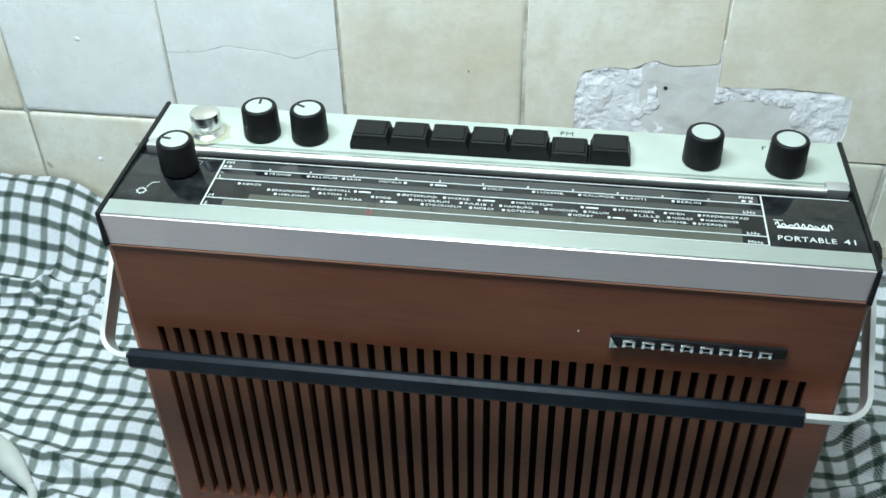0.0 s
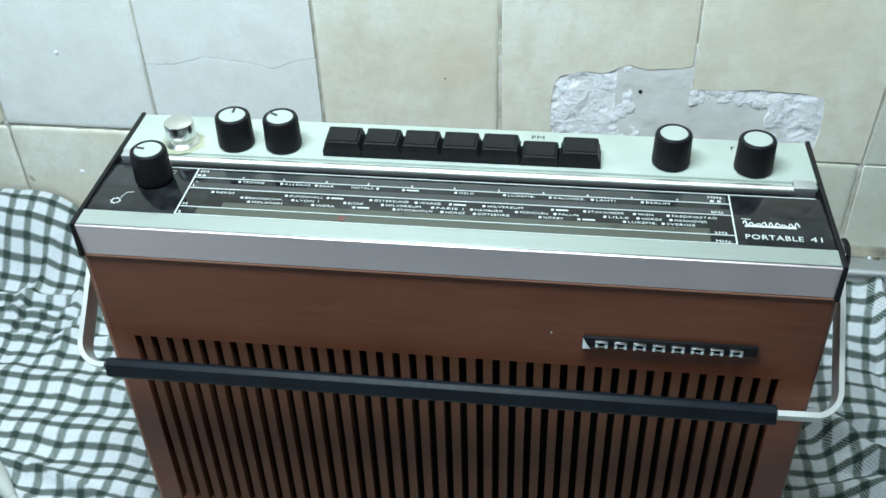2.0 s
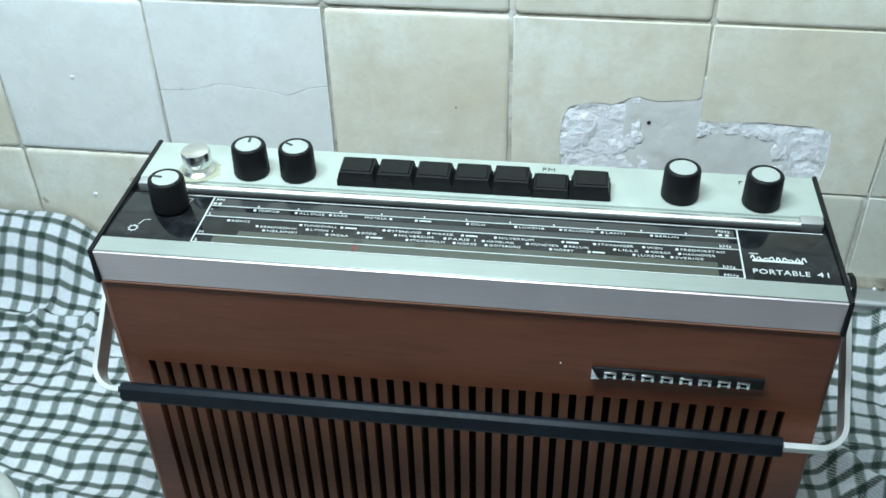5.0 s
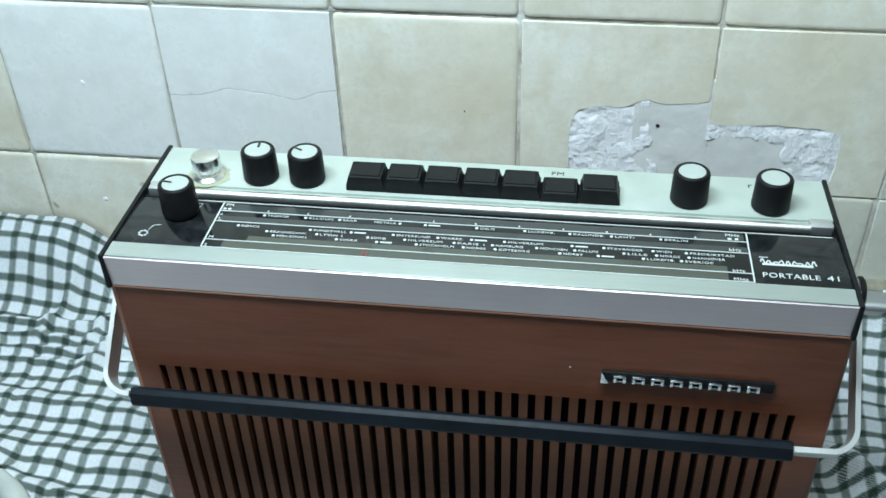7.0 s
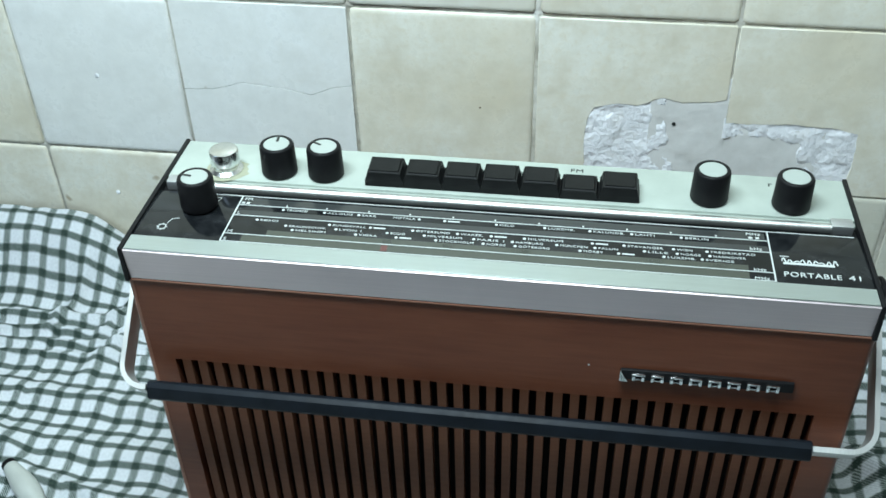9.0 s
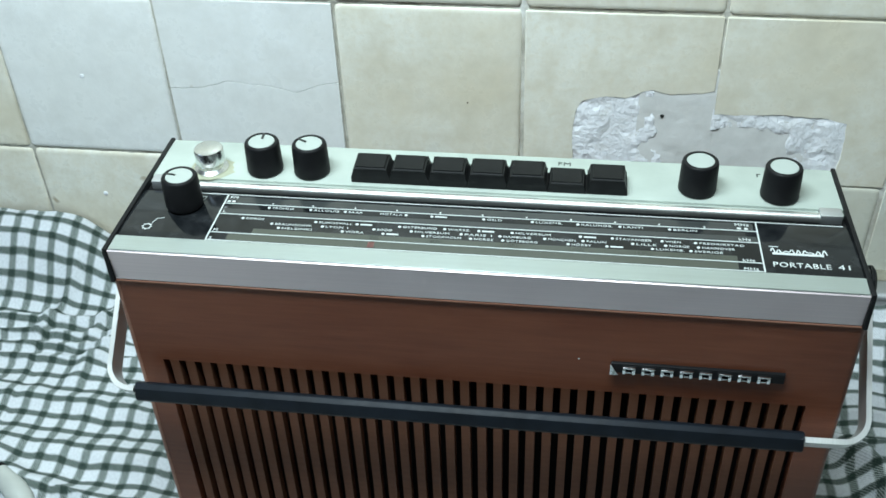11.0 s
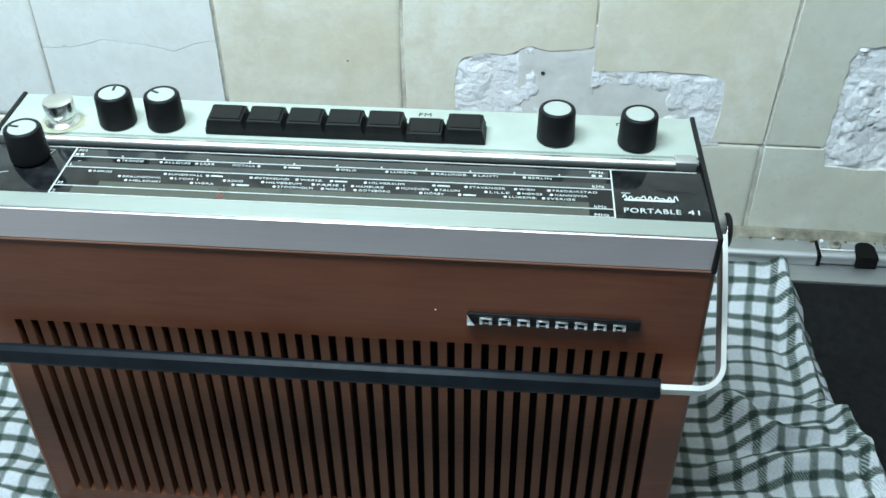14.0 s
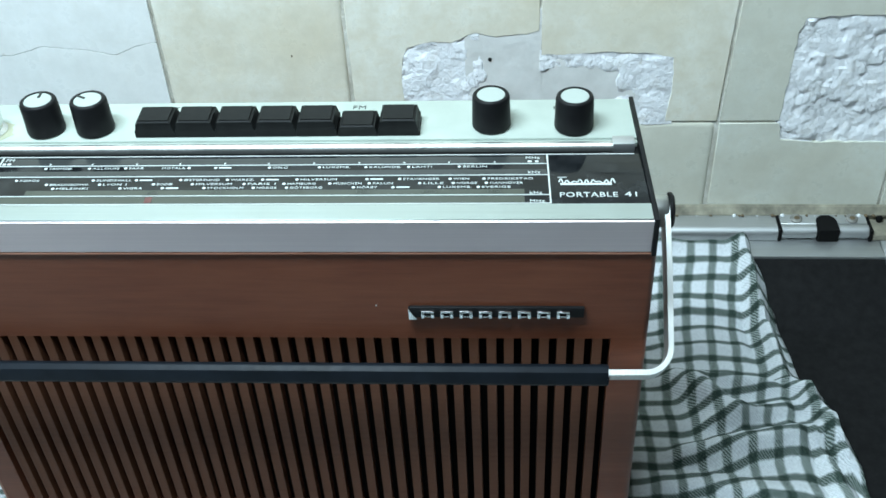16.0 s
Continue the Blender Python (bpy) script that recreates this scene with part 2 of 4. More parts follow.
# ---------------------------------------------------------------- mesh helpers
def finish(name, bm, mat, smooth=False):
    bmesh.ops.recalc_face_normals(bm, faces=bm.faces)
    me = bpy.data.meshes.new(name)
    bm.to_mesh(me)
    bm.free()
    for m in mat if isinstance(mat, (list, tuple)) else [mat]:
        me.materials.append(m)
    if smooth:
        me.polygons.foreach_set("use_smooth", [True] * len(me.polygons))
        me.set_sharp_from_angle(angle=radians(38))
    return me


def part(name, bm, mat, parent, label="", smooth=False, at=None):
    """Links a bmesh as one mesh under a thing or a part; coordinates are those of the world, or of the place given."""
    me = bm if isinstance(bm, bpy.types.Mesh) else finish(name, bm, mat, smooth)
    ob = new(name, me)
    ob.parent = parent
    base = Vector((0, 0, 0))
    p = parent
    while p is not None:
        base += Vector(p.location)
        p = p.parent
    ob.location = Vector(at or (0, 0, 0)) - base
    if label:
        ob["label"] = label
    return ob


def thing(name, at, label, category, group="", kind=""):
    ob = new(name)
    ob.location = at
    ob.empty_display_size = 0.02
    return tagged(ob, label, category, group, kind)


def box(x0, x1, y0, y1, z0, z1, bevel=0.0, segments=2, bm=None):
    bm = bm or bmesh.new()
    r = bmesh.ops.create_cube(bm, size=1.0)
    for v in r["verts"]:
        v.co = Vector((x0 + (v.co.x + 0.5) * (x1 - x0), y0 + (v.co.y + 0.5) * (y1 - y0), z0 + (v.co.z + 0.5) * (z1 - z0)))
    if bevel:
        es = list({e for v in r["verts"] for e in v.link_edges})
        bmesh.ops.bevel(bm, geom=es, offset=bevel, segments=segments, affect="EDGES", profile=0.6)
    return bm


def prism(points, axis, a, b, bevel=0.0, segments=2):
    """A flat outline of points, drawn out along an axis from a to b."""
    bm = bmesh.new()

    def put(p, q):
        return {"x": (q, p[0], p[1]), "y": (p[0], q, p[1]), "z": (p[0], p[1], q)}[axis]

    one = [bm.verts.new(put(p, a)) for p in points]
    two = [bm.verts.new(put(p, b)) for p in points]
    bm.faces.new(one)
    bm.faces.new(two[::-1])
    n = len(points)
    for k in range(n):
        bm.faces.new((one[k], two[k], two[(k + 1) % n], one[(k + 1) % n]))
    bmesh.ops.recalc_face_normals(bm, faces=bm.faces)
    if bevel:
        bmesh.ops.bevel(bm, geom=list(bm.edges), offset=bevel, segments=segments, affect="EDGES", profile=0.6)
    return bm


def lathe(profile, segments=40, ridges=0.0, bm=None):
    """Turns a profile of (radius, height) about z; ridges: fine flutes on the flank."""
    bm = bm or bmesh.new()
    rings = []
    for r, z, *flute in profile:
        ring = []
        for k in range(segments):
            a = 2 * math.pi * k / segments
            rr = r + (ridges * (1 if k % 2 else -1) if flute else 0)
            ring.append(bm.verts.new((rr * math.cos(a), rr * math.sin(a), z)))
        rings.append(ring)
    for lo, hi in zip(rings, rings[1:]):
        for k in range(segments):
            bm.faces.new((lo[k], lo[(k + 1) % segments], hi[(k + 1) % segments], hi[k]))
    bm.faces.new(rings[0][::-1])
    bm.faces.new(rings[-1])
    return bm


def sweep(path, section, closed=False):
    """Draws a closed section (u, v) along a path of points; u stands sideways, v up from the path."""
    bm = bmesh.new()
    rings = []
    pts = [Vector(p) for p in path]
    side0 = None
    for k, p in enumerate(pts):
        d = (pts[min(k + 1, len(pts) - 1)] - pts[max(k - 1, 0)]).normalized()
        ref = side0 if side0 is not None else (Vector((0, 0, 1)).cross(d) if abs(d.z) < 0.9 else Vector((1, 0, 0)))
        side = (ref - d * ref.dot(d)).normalized()
        side0 = side
        up = d.cross(side)
        rings.append([bm.verts.new(p + side * u + up * v) for u, v in section])
    n = len(section)
    for a, b in zip(rings, rings[1:]):
        for k in range(n):
            bm.faces.new((a[k], a[(k + 1) % n], b[(k + 1) % n], b[k]))
    bm.faces.new(rings[0][::-1])
    bm.faces.new(rings[-1])
    return bm


def circle(r, n=16):
    return [(r * math.cos(2 * math.pi * k / n), r * math.sin(2 * math.pi * k / n)) for k in range(n)]


def lettering(text, size, x, y, z, thick=0.00006, squeeze=1.0, face="top", align="LEFT", width=0.0):
    """Words in the built-in font as a mesh; on a top face, or on a front face."""
    cu = bpy.data.curves.new("lettering", "FONT")
    cu.body, cu.size, cu.extrude, cu.align_x, cu.resolution_u = text, size, thick, align, 3
    cu.space_character = 1.08
    ob = bpy.data.objects.new("lettering", cu)
    scene.collection.objects.link(ob)
    me = bpy.data.meshes.new_from_object(ob.evaluated_get(bpy.context.evaluated_depsgraph_get()))
    bpy.data.objects.remove(ob)
    bpy.data.curves.remove(cu)
    if width:
        xs = [v.co.x for v in me.vertices]
        squeeze = width / (max(xs) - min(xs))
    turn = pose(x, y, z, 90 if face == "front" else 0, 0, 0)
    me.transform(turn @ Matrix.Diagonal((squeeze, 1, 1, 1)))
    return me


def structure(name, bm, mat, label="", category=""):
    ob = new(name, finish(name, bm, mat))
    return tagged(ob, label, category, "", "structure")


# ---------------------------------------------------------------- the room
# unseen shell added round the view; it shapes bounce and reflections
FLOOR_Z, CEIL_Z = -0.90, 1.60
structure("floor", box(-1.6, 1.8, -2.6, 0.12, FLOOR_Z - 0.1, FLOOR_Z), FLOORING, "unseen dark floor added to close the room", "floor")
structure("ceiling", box(-1.6, 1.8, -2.6, 0.12, CEIL_Z, CEIL_Z + 0.1), WALLPAINT, "unseen ceiling added to close the room", "ceiling")
structure("wall_south", box(-1.6, 1.8, -2.7, -2.6, FLOOR_Z, CEIL_Z), WALLPAINT, "unseen wall added behind the viewer", "wall")
structure("wall_east", box(1.7, 1.8, -2.6, 0.0, FLOOR_Z, CEIL_Z), WALLPAINT, "unseen side wall added to close the room", "wall")
# unseen wall, left open where the side fill lamp stands
west = bmesh.new()
box(-1.6, -1.5, -2.6, -1.70, FLOOR_Z, CEIL_Z, bm=west)
box(-1.6, -1.5, -0.70, 0.0, FLOOR_Z, CEIL_Z, bm=west)
box(-1.6, -1.5, -1.70, -0.70, FLOOR_Z, 0.15, bm=west)
box(-1.6, -1.5, -1.70, -0.70, 1.25, CEIL_Z, bm=west)
structure("wall_west", west, WALLPAINT, "unseen side wall with an opening added for the fill lamp", "wall")

# ---------------------------------------------------------------- tiled wall
north = structure("wall_north", box(-1.6, 1.8, 0.0042, 0.12, FLOOR_Z, CEIL_Z), GROUT, "old wall of cream and white tiles with broken patches", "tiled wall")
COLS = [-0.4330, -0.3245, -0.2166, -0.1098, 0.0005, 0.1115, 0.2233, 0.3303, 0.4375, 0.5470]
ROWS = [-0.0105, 0.0982, 0.2080, 0.3180, 0.4280]
DROP = {(0, 1): -0.0024, (1, 1): -0.0024, (2, 1): -0.0026, (0, 2): -0.0020, (1, 2): -0.0018, (2, 2): -0.0008}  # courses that sag at one end


def course(i, j):
    """The height of the joint under row j of column i."""
    return ROWS[j] + DROP.get((i, j), 0.0)



def tile_mesh(w, h, seed):
    """One glazed tile about its centre, soft edges, face slightly domed."""
    rng = random.Random(seed)
    bm = bmesh.new()
    loops = [(0.0, 0.0060), (0.0, 0.0016), (0.0005, 0.0007), (0.0014, 0.00015), (0.0032, 0.0), (0.018, -0.0002)]
    rings = []
    corner = [rng.uniform(0.0, 0.0009) for _ in range(4)]
    for inset, y in loops:
        hx, hz = w / 2 - inset, h / 2 - inset
        ring = []
        for k, (sx, sz) in enumerate(((-1, -1), (1, -1), (1, 1), (-1, 1))):
            r = 0.0022 + corner[k]
            for a in range(3):
                t = math.pi / 4 * a
                c, s = math.cos(t), math.sin(t)
                px, pz = (c, s) if k % 2 == 0 else (s, c)
                ring.append(bm.verts.new((sx * (hx - r + r * px), y, sz * (hz - r + r * pz))))
        rings.append(ring)
    n = len(rings[0])
    for a, b in zip(rings, rings[1:]):
        for k in range(n):
            bm.faces.new((a[k], a[(k + 1) % n], b[(k + 1) % n], b[k]))
    bm.faces.new(rings[-1])
    return bm


def ragged(points, amount, step, seed):
    """A broken edge: the line through the points, with small chips."""
    rng = random.Random(seed)
    out = []
    for (x0, z0), (x1, z1) in zip(points, points[1:]):
        n = max(1, int(math.hypot(x1 - x0, z1 - z0) / step))
        for k in range(n):
            f = k / n
            j = amount if k else amount * 0.3
            out.append((x0 + (x1 - x0) * f + rng.uniform(-j, j), z0 + (z1 - z0) * f + rng.uniform(-j, j)))
    out.append(points[-1])
    return out


def broken_tile(outline, mat, label, edge=0.00025):
    part("tile", prism(outline, "y", 0.0060, 0.0, edge, 1), mat, north, label, smooth=True)


G = 0.0009  # half a joint
SHIFT = {(2, 0): 0.0008, (7, 0): -0.0006, (7, 1): 0.0020}  # joints that run out of true
broken = {(3, 1), (5, 1), (6, 1), (7, 1), (7, 0), (8, 0), (8, 1)}
rng = random.Random(5)
for i in range(len(COLS) - 1):
    for j in range(len(ROWS) - 1):
        if (i, j) in broken:
            continue
        x0, x1, z0, z1 = COLS[i] + SHIFT.get((i, j), 0), COLS[i + 1] + SHIFT.get((i + 1, j), 0), course(i, j), course(i, j + 1)
        mat = CREAM
        if (i, j) in {(2, 2), (5, 0), (3, 2), (4, 2)}:
            mat = PALE
        if (i, j) in {(3, 0), (2, 1)}:
            mat = WHITE
        if (i, j) == (6, 0) or i >= 7:
            mat = GREYED
        me = tile_mesh(x1 - x0 - 2 * G, z1 - z0 - 2 * G, 10 * i + j)
        ob = part("tile", me, mat, north, "", True, ((x0 + x1) / 2 + rng.uniform(-0.0005, 0.0005), 0.0, (z0 + z1) / 2 + rng.uniform(-0.0005, 0.0005)))
        ob.rotation_euler = (rng.uniform(-0.004, 0.004), 0, rng.uniform(-0.004, 0.004))

# the white tile that is cracked across, in two pieces
crack = [(-0.1089, 0.1466), (-0.0906, 0.1475), (-0.0697, 0.1535), (-0.0480, 0.1512), (-0.0270, 0.1474), (-0.0138, 0.1530), (-0.0005, 0.1553)]
line = ragged(crack, 0.0004, 0.004, 3)
gap = 0.00022
broken_tile([(-0.1089, 0.0992), (-0.0005, 0.0992)] + [(x, z - gap) for x, z in line[::-1]], WHITE, "white glazed tile below a hairline crack", 0.00006)
broken_tile([(x, z + gap) for x, z in line] + [(-0.0005, 0.2069), (-0.1089, 0.2069)], WHITE, "white glazed tile above a hairline crack", 0.00006)
# tiles round the first damaged patch
edge = ragged([(0.1431, 0.0992), (0.1425, 0.1232), (0.1435, 0.1422), (0.1473, 0.1502), (0.1606, 0.1538), (0.1723, 0.1534), (0.1869, 0.1594), (0.1983, 0.1567), (0.2153, 0.1582), (0.2228, 0.1607), (0.2229, 0.1722)], 0.0006, 0.004, 8)
broken_tile([(0.1126, 0.0992)] + edge + [(0.2224, 0.2069), (0.1126, 0.2069)], CREAM, "cream tile with its lower corner broken away")
edge = ragged([(0.2242, 0.1447), (0.2444, 0.1453), (0.2584, 0.1465), (0.2697, 0.1457), (0.2884, 0.1453), (0.2999, 0.1423), (0.3009, 0.1235), (0.2989, 0.0992)], 0.0005, 0.004, 9)
broken_tile(edge + [(0.3293, 0.0992), (0.3332, 0.2069), (0.2242, 0.2069)], CREAM, "cream tile with its lower part broken away")
# tiles round the second damaged patch
edge = ragged([(0.3660, 0.0992), (0.3670, 0.1299), (0.3677, 0.1579), (0.3705, 0.1664), (0.3915, 0.1679), (0.4364, 0.1687)], 0.0006, 0.004, 10)
broken_tile([(0.3314, 0.0992)] + edge + [(0.4364, 0.2069), (0.3354, 0.2069)], GREYED, "greyish white tile with a large hole broken into it")
broken_tile([(0.3314, -0.0094), (0.4364, -0.0094)] + ragged([(0.4364, 0.0835), (0.3955, 0.0838), (0.3690, 0.0852), (0.3662, 0.0972)], 0.0005, 0.004, 11) + [(0.3314, 0.0972)], GREYED, "greyish white tile with its top corner broken away")
broken_tile([(0.4386, -0.0094), (0.5459, -0.0094), (0.5459, 0.0972), (0.4386, 0.0972)], GREYED, "")
broken_tile([(0.4386, 0.0992), (0.5459, 0.0992), (0.5459, 0.2069), (0.4386, 0.2069)], GREYED, "")


def rough_field(name, x0, x1, z0, z1, depth, mat, seed, label, cell=0.0011):
    """A rough bed of plaster that fills a hole in the tiles: depth(x, z) gives how far its face lies behind the glaze."""
    nx, nz = int((x1 - x0) / cell), int((z1 - z0) / cell)
    bm = bmesh.new()
    rows = []
    for j in range(nz + 1):
        row = []
        for i in range(nx + 1):
            x, z = x0 + (x1 - x0) * i / nx, z0 + (z1 - z0) * j / nz
            row.append(bm.verts.new((x, depth(x, z), z)))
        rows.append(row)
    for a, b in zip(rows, rows[1:]):
        for i in range(nx):
            bm.faces.new((a[i], a[i + 1], b[i + 1], b[i]))
    rim = [v for v in rows[0]] + [r[-1] for r in rows[1:]] + rows[-1][-2::-1] + [r[0] for r in rows[-2:0:-1]]
    back = [bm.verts.new((v.co.x, 0.0058, v.co.z)) for v in rim]
    n = len(rim)
    for k in range(n):
        bm.faces.new((rim[k], rim[(k + 1) % n], back[(k + 1) % n], back[k]))
    return part(name, bm, mat, north, label, True)


def bumps(x, z, seed):
    p = Vector((x * 70 + seed, seed * 1.7, z * 70))
    v = noise.fractal(p, 0.9, 2.1, 5)
    return v


def step(a, b, v):
    t = min(1.0, max(0.0, (v - a) / (b - a)))
    return t * t * (3 - 2 * t)


def chunks(x, z, seed):
    """Crumbling plaster: flat crusts with broken rims over a lower, grainy bed."""
    a = noise.fractal(Vector((x * 62 + seed, seed, z * 62)), 0.8, 2.0, 4)
    b = noise.noise(Vector((x * 260, seed * 2.3, z * 260 + seed)))
    c = noise.noise(Vector((x * 620, seed * 1.3, z * 620)))
    crust = step(-0.10, 0.02, a) + 0.6 * step(0.18, 0.27, a)
    return 0.75 * crust + 0.30 * b + 0.22 * c - 0.35


def depth_left(x, z):
    flat = step(0.162, 0.166, x + 0.004 * bumps(x, z, 1.0)) * step(0.1745, 0.171, x)
    out = 0.0030 * step(-0.0015, 0.0015, x - 0.1890 + 0.010 * bumps(x * 0.5, z * 0.5, 6.0) - 0.20 * (0.140 - z))
    return max(0.00015 if z > 0.1485 or x < 0.1455 else -0.0008, 0.0005 - 0.0009 * chunks(x, z, 3.1) * (1 - flat)) + out


def depth_mid(x, z):
    return 0.0004 - 0.0003 * bumps(x, z, 5.3)


def depth_band(x, z):
    rim = max(z - 0.1345, 0.8 * (x - 0.2695)) + 0.006 * bumps(x * 0.7, z * 0.7, 2.0)
    return max(0.00015 if z > 0.1430 or x > 0.2970 else -0.0006, 0.0004 - 0.0008 * chunks(x, z, 7.7)) + 0.0030 * step(0.0010, -0.0010, rim)


def depth_flat(x, z):
    return 0.0007 - 0.0002 * bumps(x * 0.6, z * 0.6, 9.1)


def depth_hole(x, z):
    left = step(0.402, 0.380, x + 0.004 * bumps(x, z, 2.2))
    return max(0.0003 if x < 0.3715 or z > 0.1650 or z < 0.0870 else -0.0010, 0.0022 - 0.0016 * chunks(x * 0.7, z * 0.7, 11.9) - 0.0016 * left - 0.0005 * bumps(x, z, 4.0))


rough_field("plaster", 0.1410, 0.2060, 0.0970, 0.1607, depth_left, PLASTER, 1, "rough white plaster where a tile broke off")
rough_field("filler", 0.1800, 0.2246, 0.0970, 0.1742, depth_mid, FILLER, 2, "smooth grey filler beside the broken tile")
rough_field("plaster", 0.2233, 0.3029, 0.0970, 0.1480, depth_band, PLASTER, 3, "rough white plaster along a broken tile edge")
rough_field("filler", 0.2246, 0.2820, 0.0970, 0.1420, depth_flat, FILLER, 4, "smooth grey filler under the broken tile")
rough_field("plaster", 0.3625, 0.4375, 0.0815, 0.1704, depth_hole, PLASTER, 6, "crumbling white plaster in a deep tile hole")
# dark plug for a hole; the shade inside it is only colour
hole = lathe([(0.0014, 0.0), (0.0011, 0.0012), (0.0002, 0.0014)], 12)
bmesh.ops.transform(hole, matrix=pose(0.1945, 0.0012, 0.1421, 90), verts=hole.verts)
part("old_screw_hole", hole, PRINT_DARK, north, "dark plug drawn for a small hole in the filler", True)
for k, (x, z, s) in enumerate(((-0.1660, 0.1525, 0.0016), (-0.1723, 0.0614, 0.0018), (0.0785, 0.1458, 0.0006))):
    chip = lathe([(s, 0.0), (s * 0.8, 0.0005), (s * 0.3, 0.0007)], 9)
    bmesh.ops.transform(chip, matrix=pose(x, -0.0001, z, 90, 0, 0), verts=chip.verts)
    part("glaze_chip", chip, PLASTER if k < 2 else DIRT, north, "small chip in the glaze", True)


def joint(x0, z0, x1, z1, seed, full=False):
    """One length of grout between tiles, its face uneven and a little behind the glaze."""
    n = max(4, int(math.hypot(x1 - x0, z1 - z0) / 0.004))
    along_x = abs(x1 - x0) > abs(z1 - z0)
    bm = bmesh.new()
    rows = []
    for k in range(n + 1):
        f = k / n
        x, z = x0 + (x1 - x0) * f, z0 + (z1 - z0) * f
        row = []
        for o in (-0.0026, -0.0009, 0.0009, 0.0026):
            px, pz = (x, z + o) if along_x else (x + o, z)
            y = (0.0011 if full else 0.0017) + (0.0005 if full else 0.0008) * noise.noise(Vector((px * 160, seed, pz * 160))) + (0.0 if abs(o) < 0.001 else 0.0006)
            row.append(bm.verts.new((px, y, pz)))
        rows.append(row)
    for a, b in zip(rows, rows[1:]):
        for k in range(3):
            bm.faces.new((a[k], a[k + 1], b[k + 1], b[k]))
    for row in (0, 3):
        back = [bm.verts.new((r[row].co.x, 0.0050, r[row].co.z)) for r in rows]
        for k in range(n):
            bm.faces.new((rows[k][row], rows[k + 1][row], back[k + 1], back[k]))
    part("grout_joint", bm, PALE_GROUT if full else GROUT, north, "pale joint filled nearly flush" if full else "", True)


for i in range(1, len(COLS) - 1):
    for j in range(len(ROWS) - 1):
        x, z0, z1 = COLS[i] + SHIFT.get((i, j), 0), course(i, j), course(i, j + 1)
        if (i, j) == (6, 1):
            z0 = 0.1600
        if (i, j) == (8, 1):
            z0 = 0.1705
        if (i, j) == (8, 0):
            z1 = 0.0830
        joint(x, z0, x, z1, i + 10 * j, i >= 5)
for j in range(1, len(ROWS) - 1):
    for i in range(len(COLS) - 1):
        x0, x1 = COLS[i], COLS[i + 1]
        if (i, j) == (7, 1):
            x1 = 0.3640
        joint(x0, course(i, j), x1, course(i, j), i * 3 + j, i >= 6 and j == 1)

# ---------------------------------------------------------------- cooker with its closed lid, and the worktop beside it
LID_Z = -0.0015
cooker = thing("cooker", (0.18, -0.25, FLOOR_Z), "cooker with closed black enamel lid and aluminium hinge trim", "cooker")
part("body", box(-0.066, 0.4450, -0.60, -0.006, FLOOR_Z, -0.022, 0.004), ENAMEL, cooker, "white enamel cooker body")
slope = [(-0.60, -0.0205), (-0.60, LID_Z), (-0.0760, LID_Z), (-0.0740, LID_Z + 0.0006), (-0.0372, 0.0206), (-0.0352, 0.0208), (-0.0350, 0.0190), (-0.0350, -0.0205)]
part("lid", prism(slope, "x", -0.062, 0.4360), LIDBLACK, cooker, "black enamel lid", True)
part("rear_trim", box(-0.062, 0.4360, -0.0348, -0.0030, -0.0205, 0.0225, 0.0008), STEEL, cooker, "flat aluminium trim", True)
edge_strip = [(-0.60, -0.0205), (-0.60, 0.0010), (-0.0740, 0.0010), (-0.0350, 0.0230), (-0.0030, 0.0230), (-0.0030, -0.0205)]
part("side_trim", prism(edge_strip, "x", 0.4363, 0.4440, 0.0006, 1), STEEL, cooker, "flat aluminium side trim", True)
cover = [(-0.0030, 0.0227), (-0.0030, 0.0312)] + [(-0.0156 - 0.0044 * math.sin(a), 0.0266 + 0.0044 * math.cos(a)) for a in [math.pi / 2 * k / 6 for k in range(7)]] + [(-0.0200, 0.0227)]
part("hinge_cover", prism(cover, "x", -0.060, 0.3735, 0.0003, 1), STEEL, cooker, "", True)
hinge = part("hinge", prism([(-0.0030, 0.0227), (-0.0030, 0.0322), (-0.0128, 0.0306), (-0.0128, 0.0227)], "x", 0.3757, 0.4290, 0.0005, 1), STEEL, cooker, "worn metal lid hinge", True)
for a, b in ((0.3757, 0.3972), (0.4108, 0.4290)):
    barrel = lathe([(0.0040, a), (0.0044, a + 0.0005), (0.0044, b - 0.0005), (0.0040, b)], 20)
    bmesh.ops.transform(barrel, matrix=pose(0, -0.0156, 0.0270, 0, 90, 0), verts=barrel.verts)
    part("barrel", barrel, STEEL, hinge, "", True)
# solid arch whose black stands for the shade inside the hinge notch
arch = [(0.3976, -0.0208), (0.4104, -0.0208), (0.4104, -0.0110)] + [(0.4040 + 0.0064 * math.cos(math.pi * k / 10), -0.0110 + 0.0064 * math.sin(math.pi * k / 10)) for k in range(1, 10)] + [(0.3976, -0.0110)]
part("knuckle", prism(arch, "z", 0.0226, 0.0318, 0.0004, 1), RUBBER_GAP_BLACK, hinge, "black block filled in for the dark notch between the hinge barrels", True)
for x in (0.3858, 0.4200):
    screw = lathe([(0.0038, 0.0), (0.0038, 0.0008), (0.0026, 0.0016), (0.0009, 0.0011)], 18)
    bmesh.ops.transform(screw, matrix=pose(x, -0.0086, 0.0312, 6), verts=screw.verts)
    part("screw", screw, TARNISH, hinge, "tarnished countersunk screw", True)
    rust = lathe([(0.0019, 0.0), (0.0016, 0.0004), (0.0008, 0.0007)], 9)
    bmesh.ops.transform(rust, matrix=pose(x + 0.0004, -0.0090, 0.0324, 6), verts=rust.verts)
    part("rust", rust, DIRT, hinge, "brown rust in the screw slot", True)
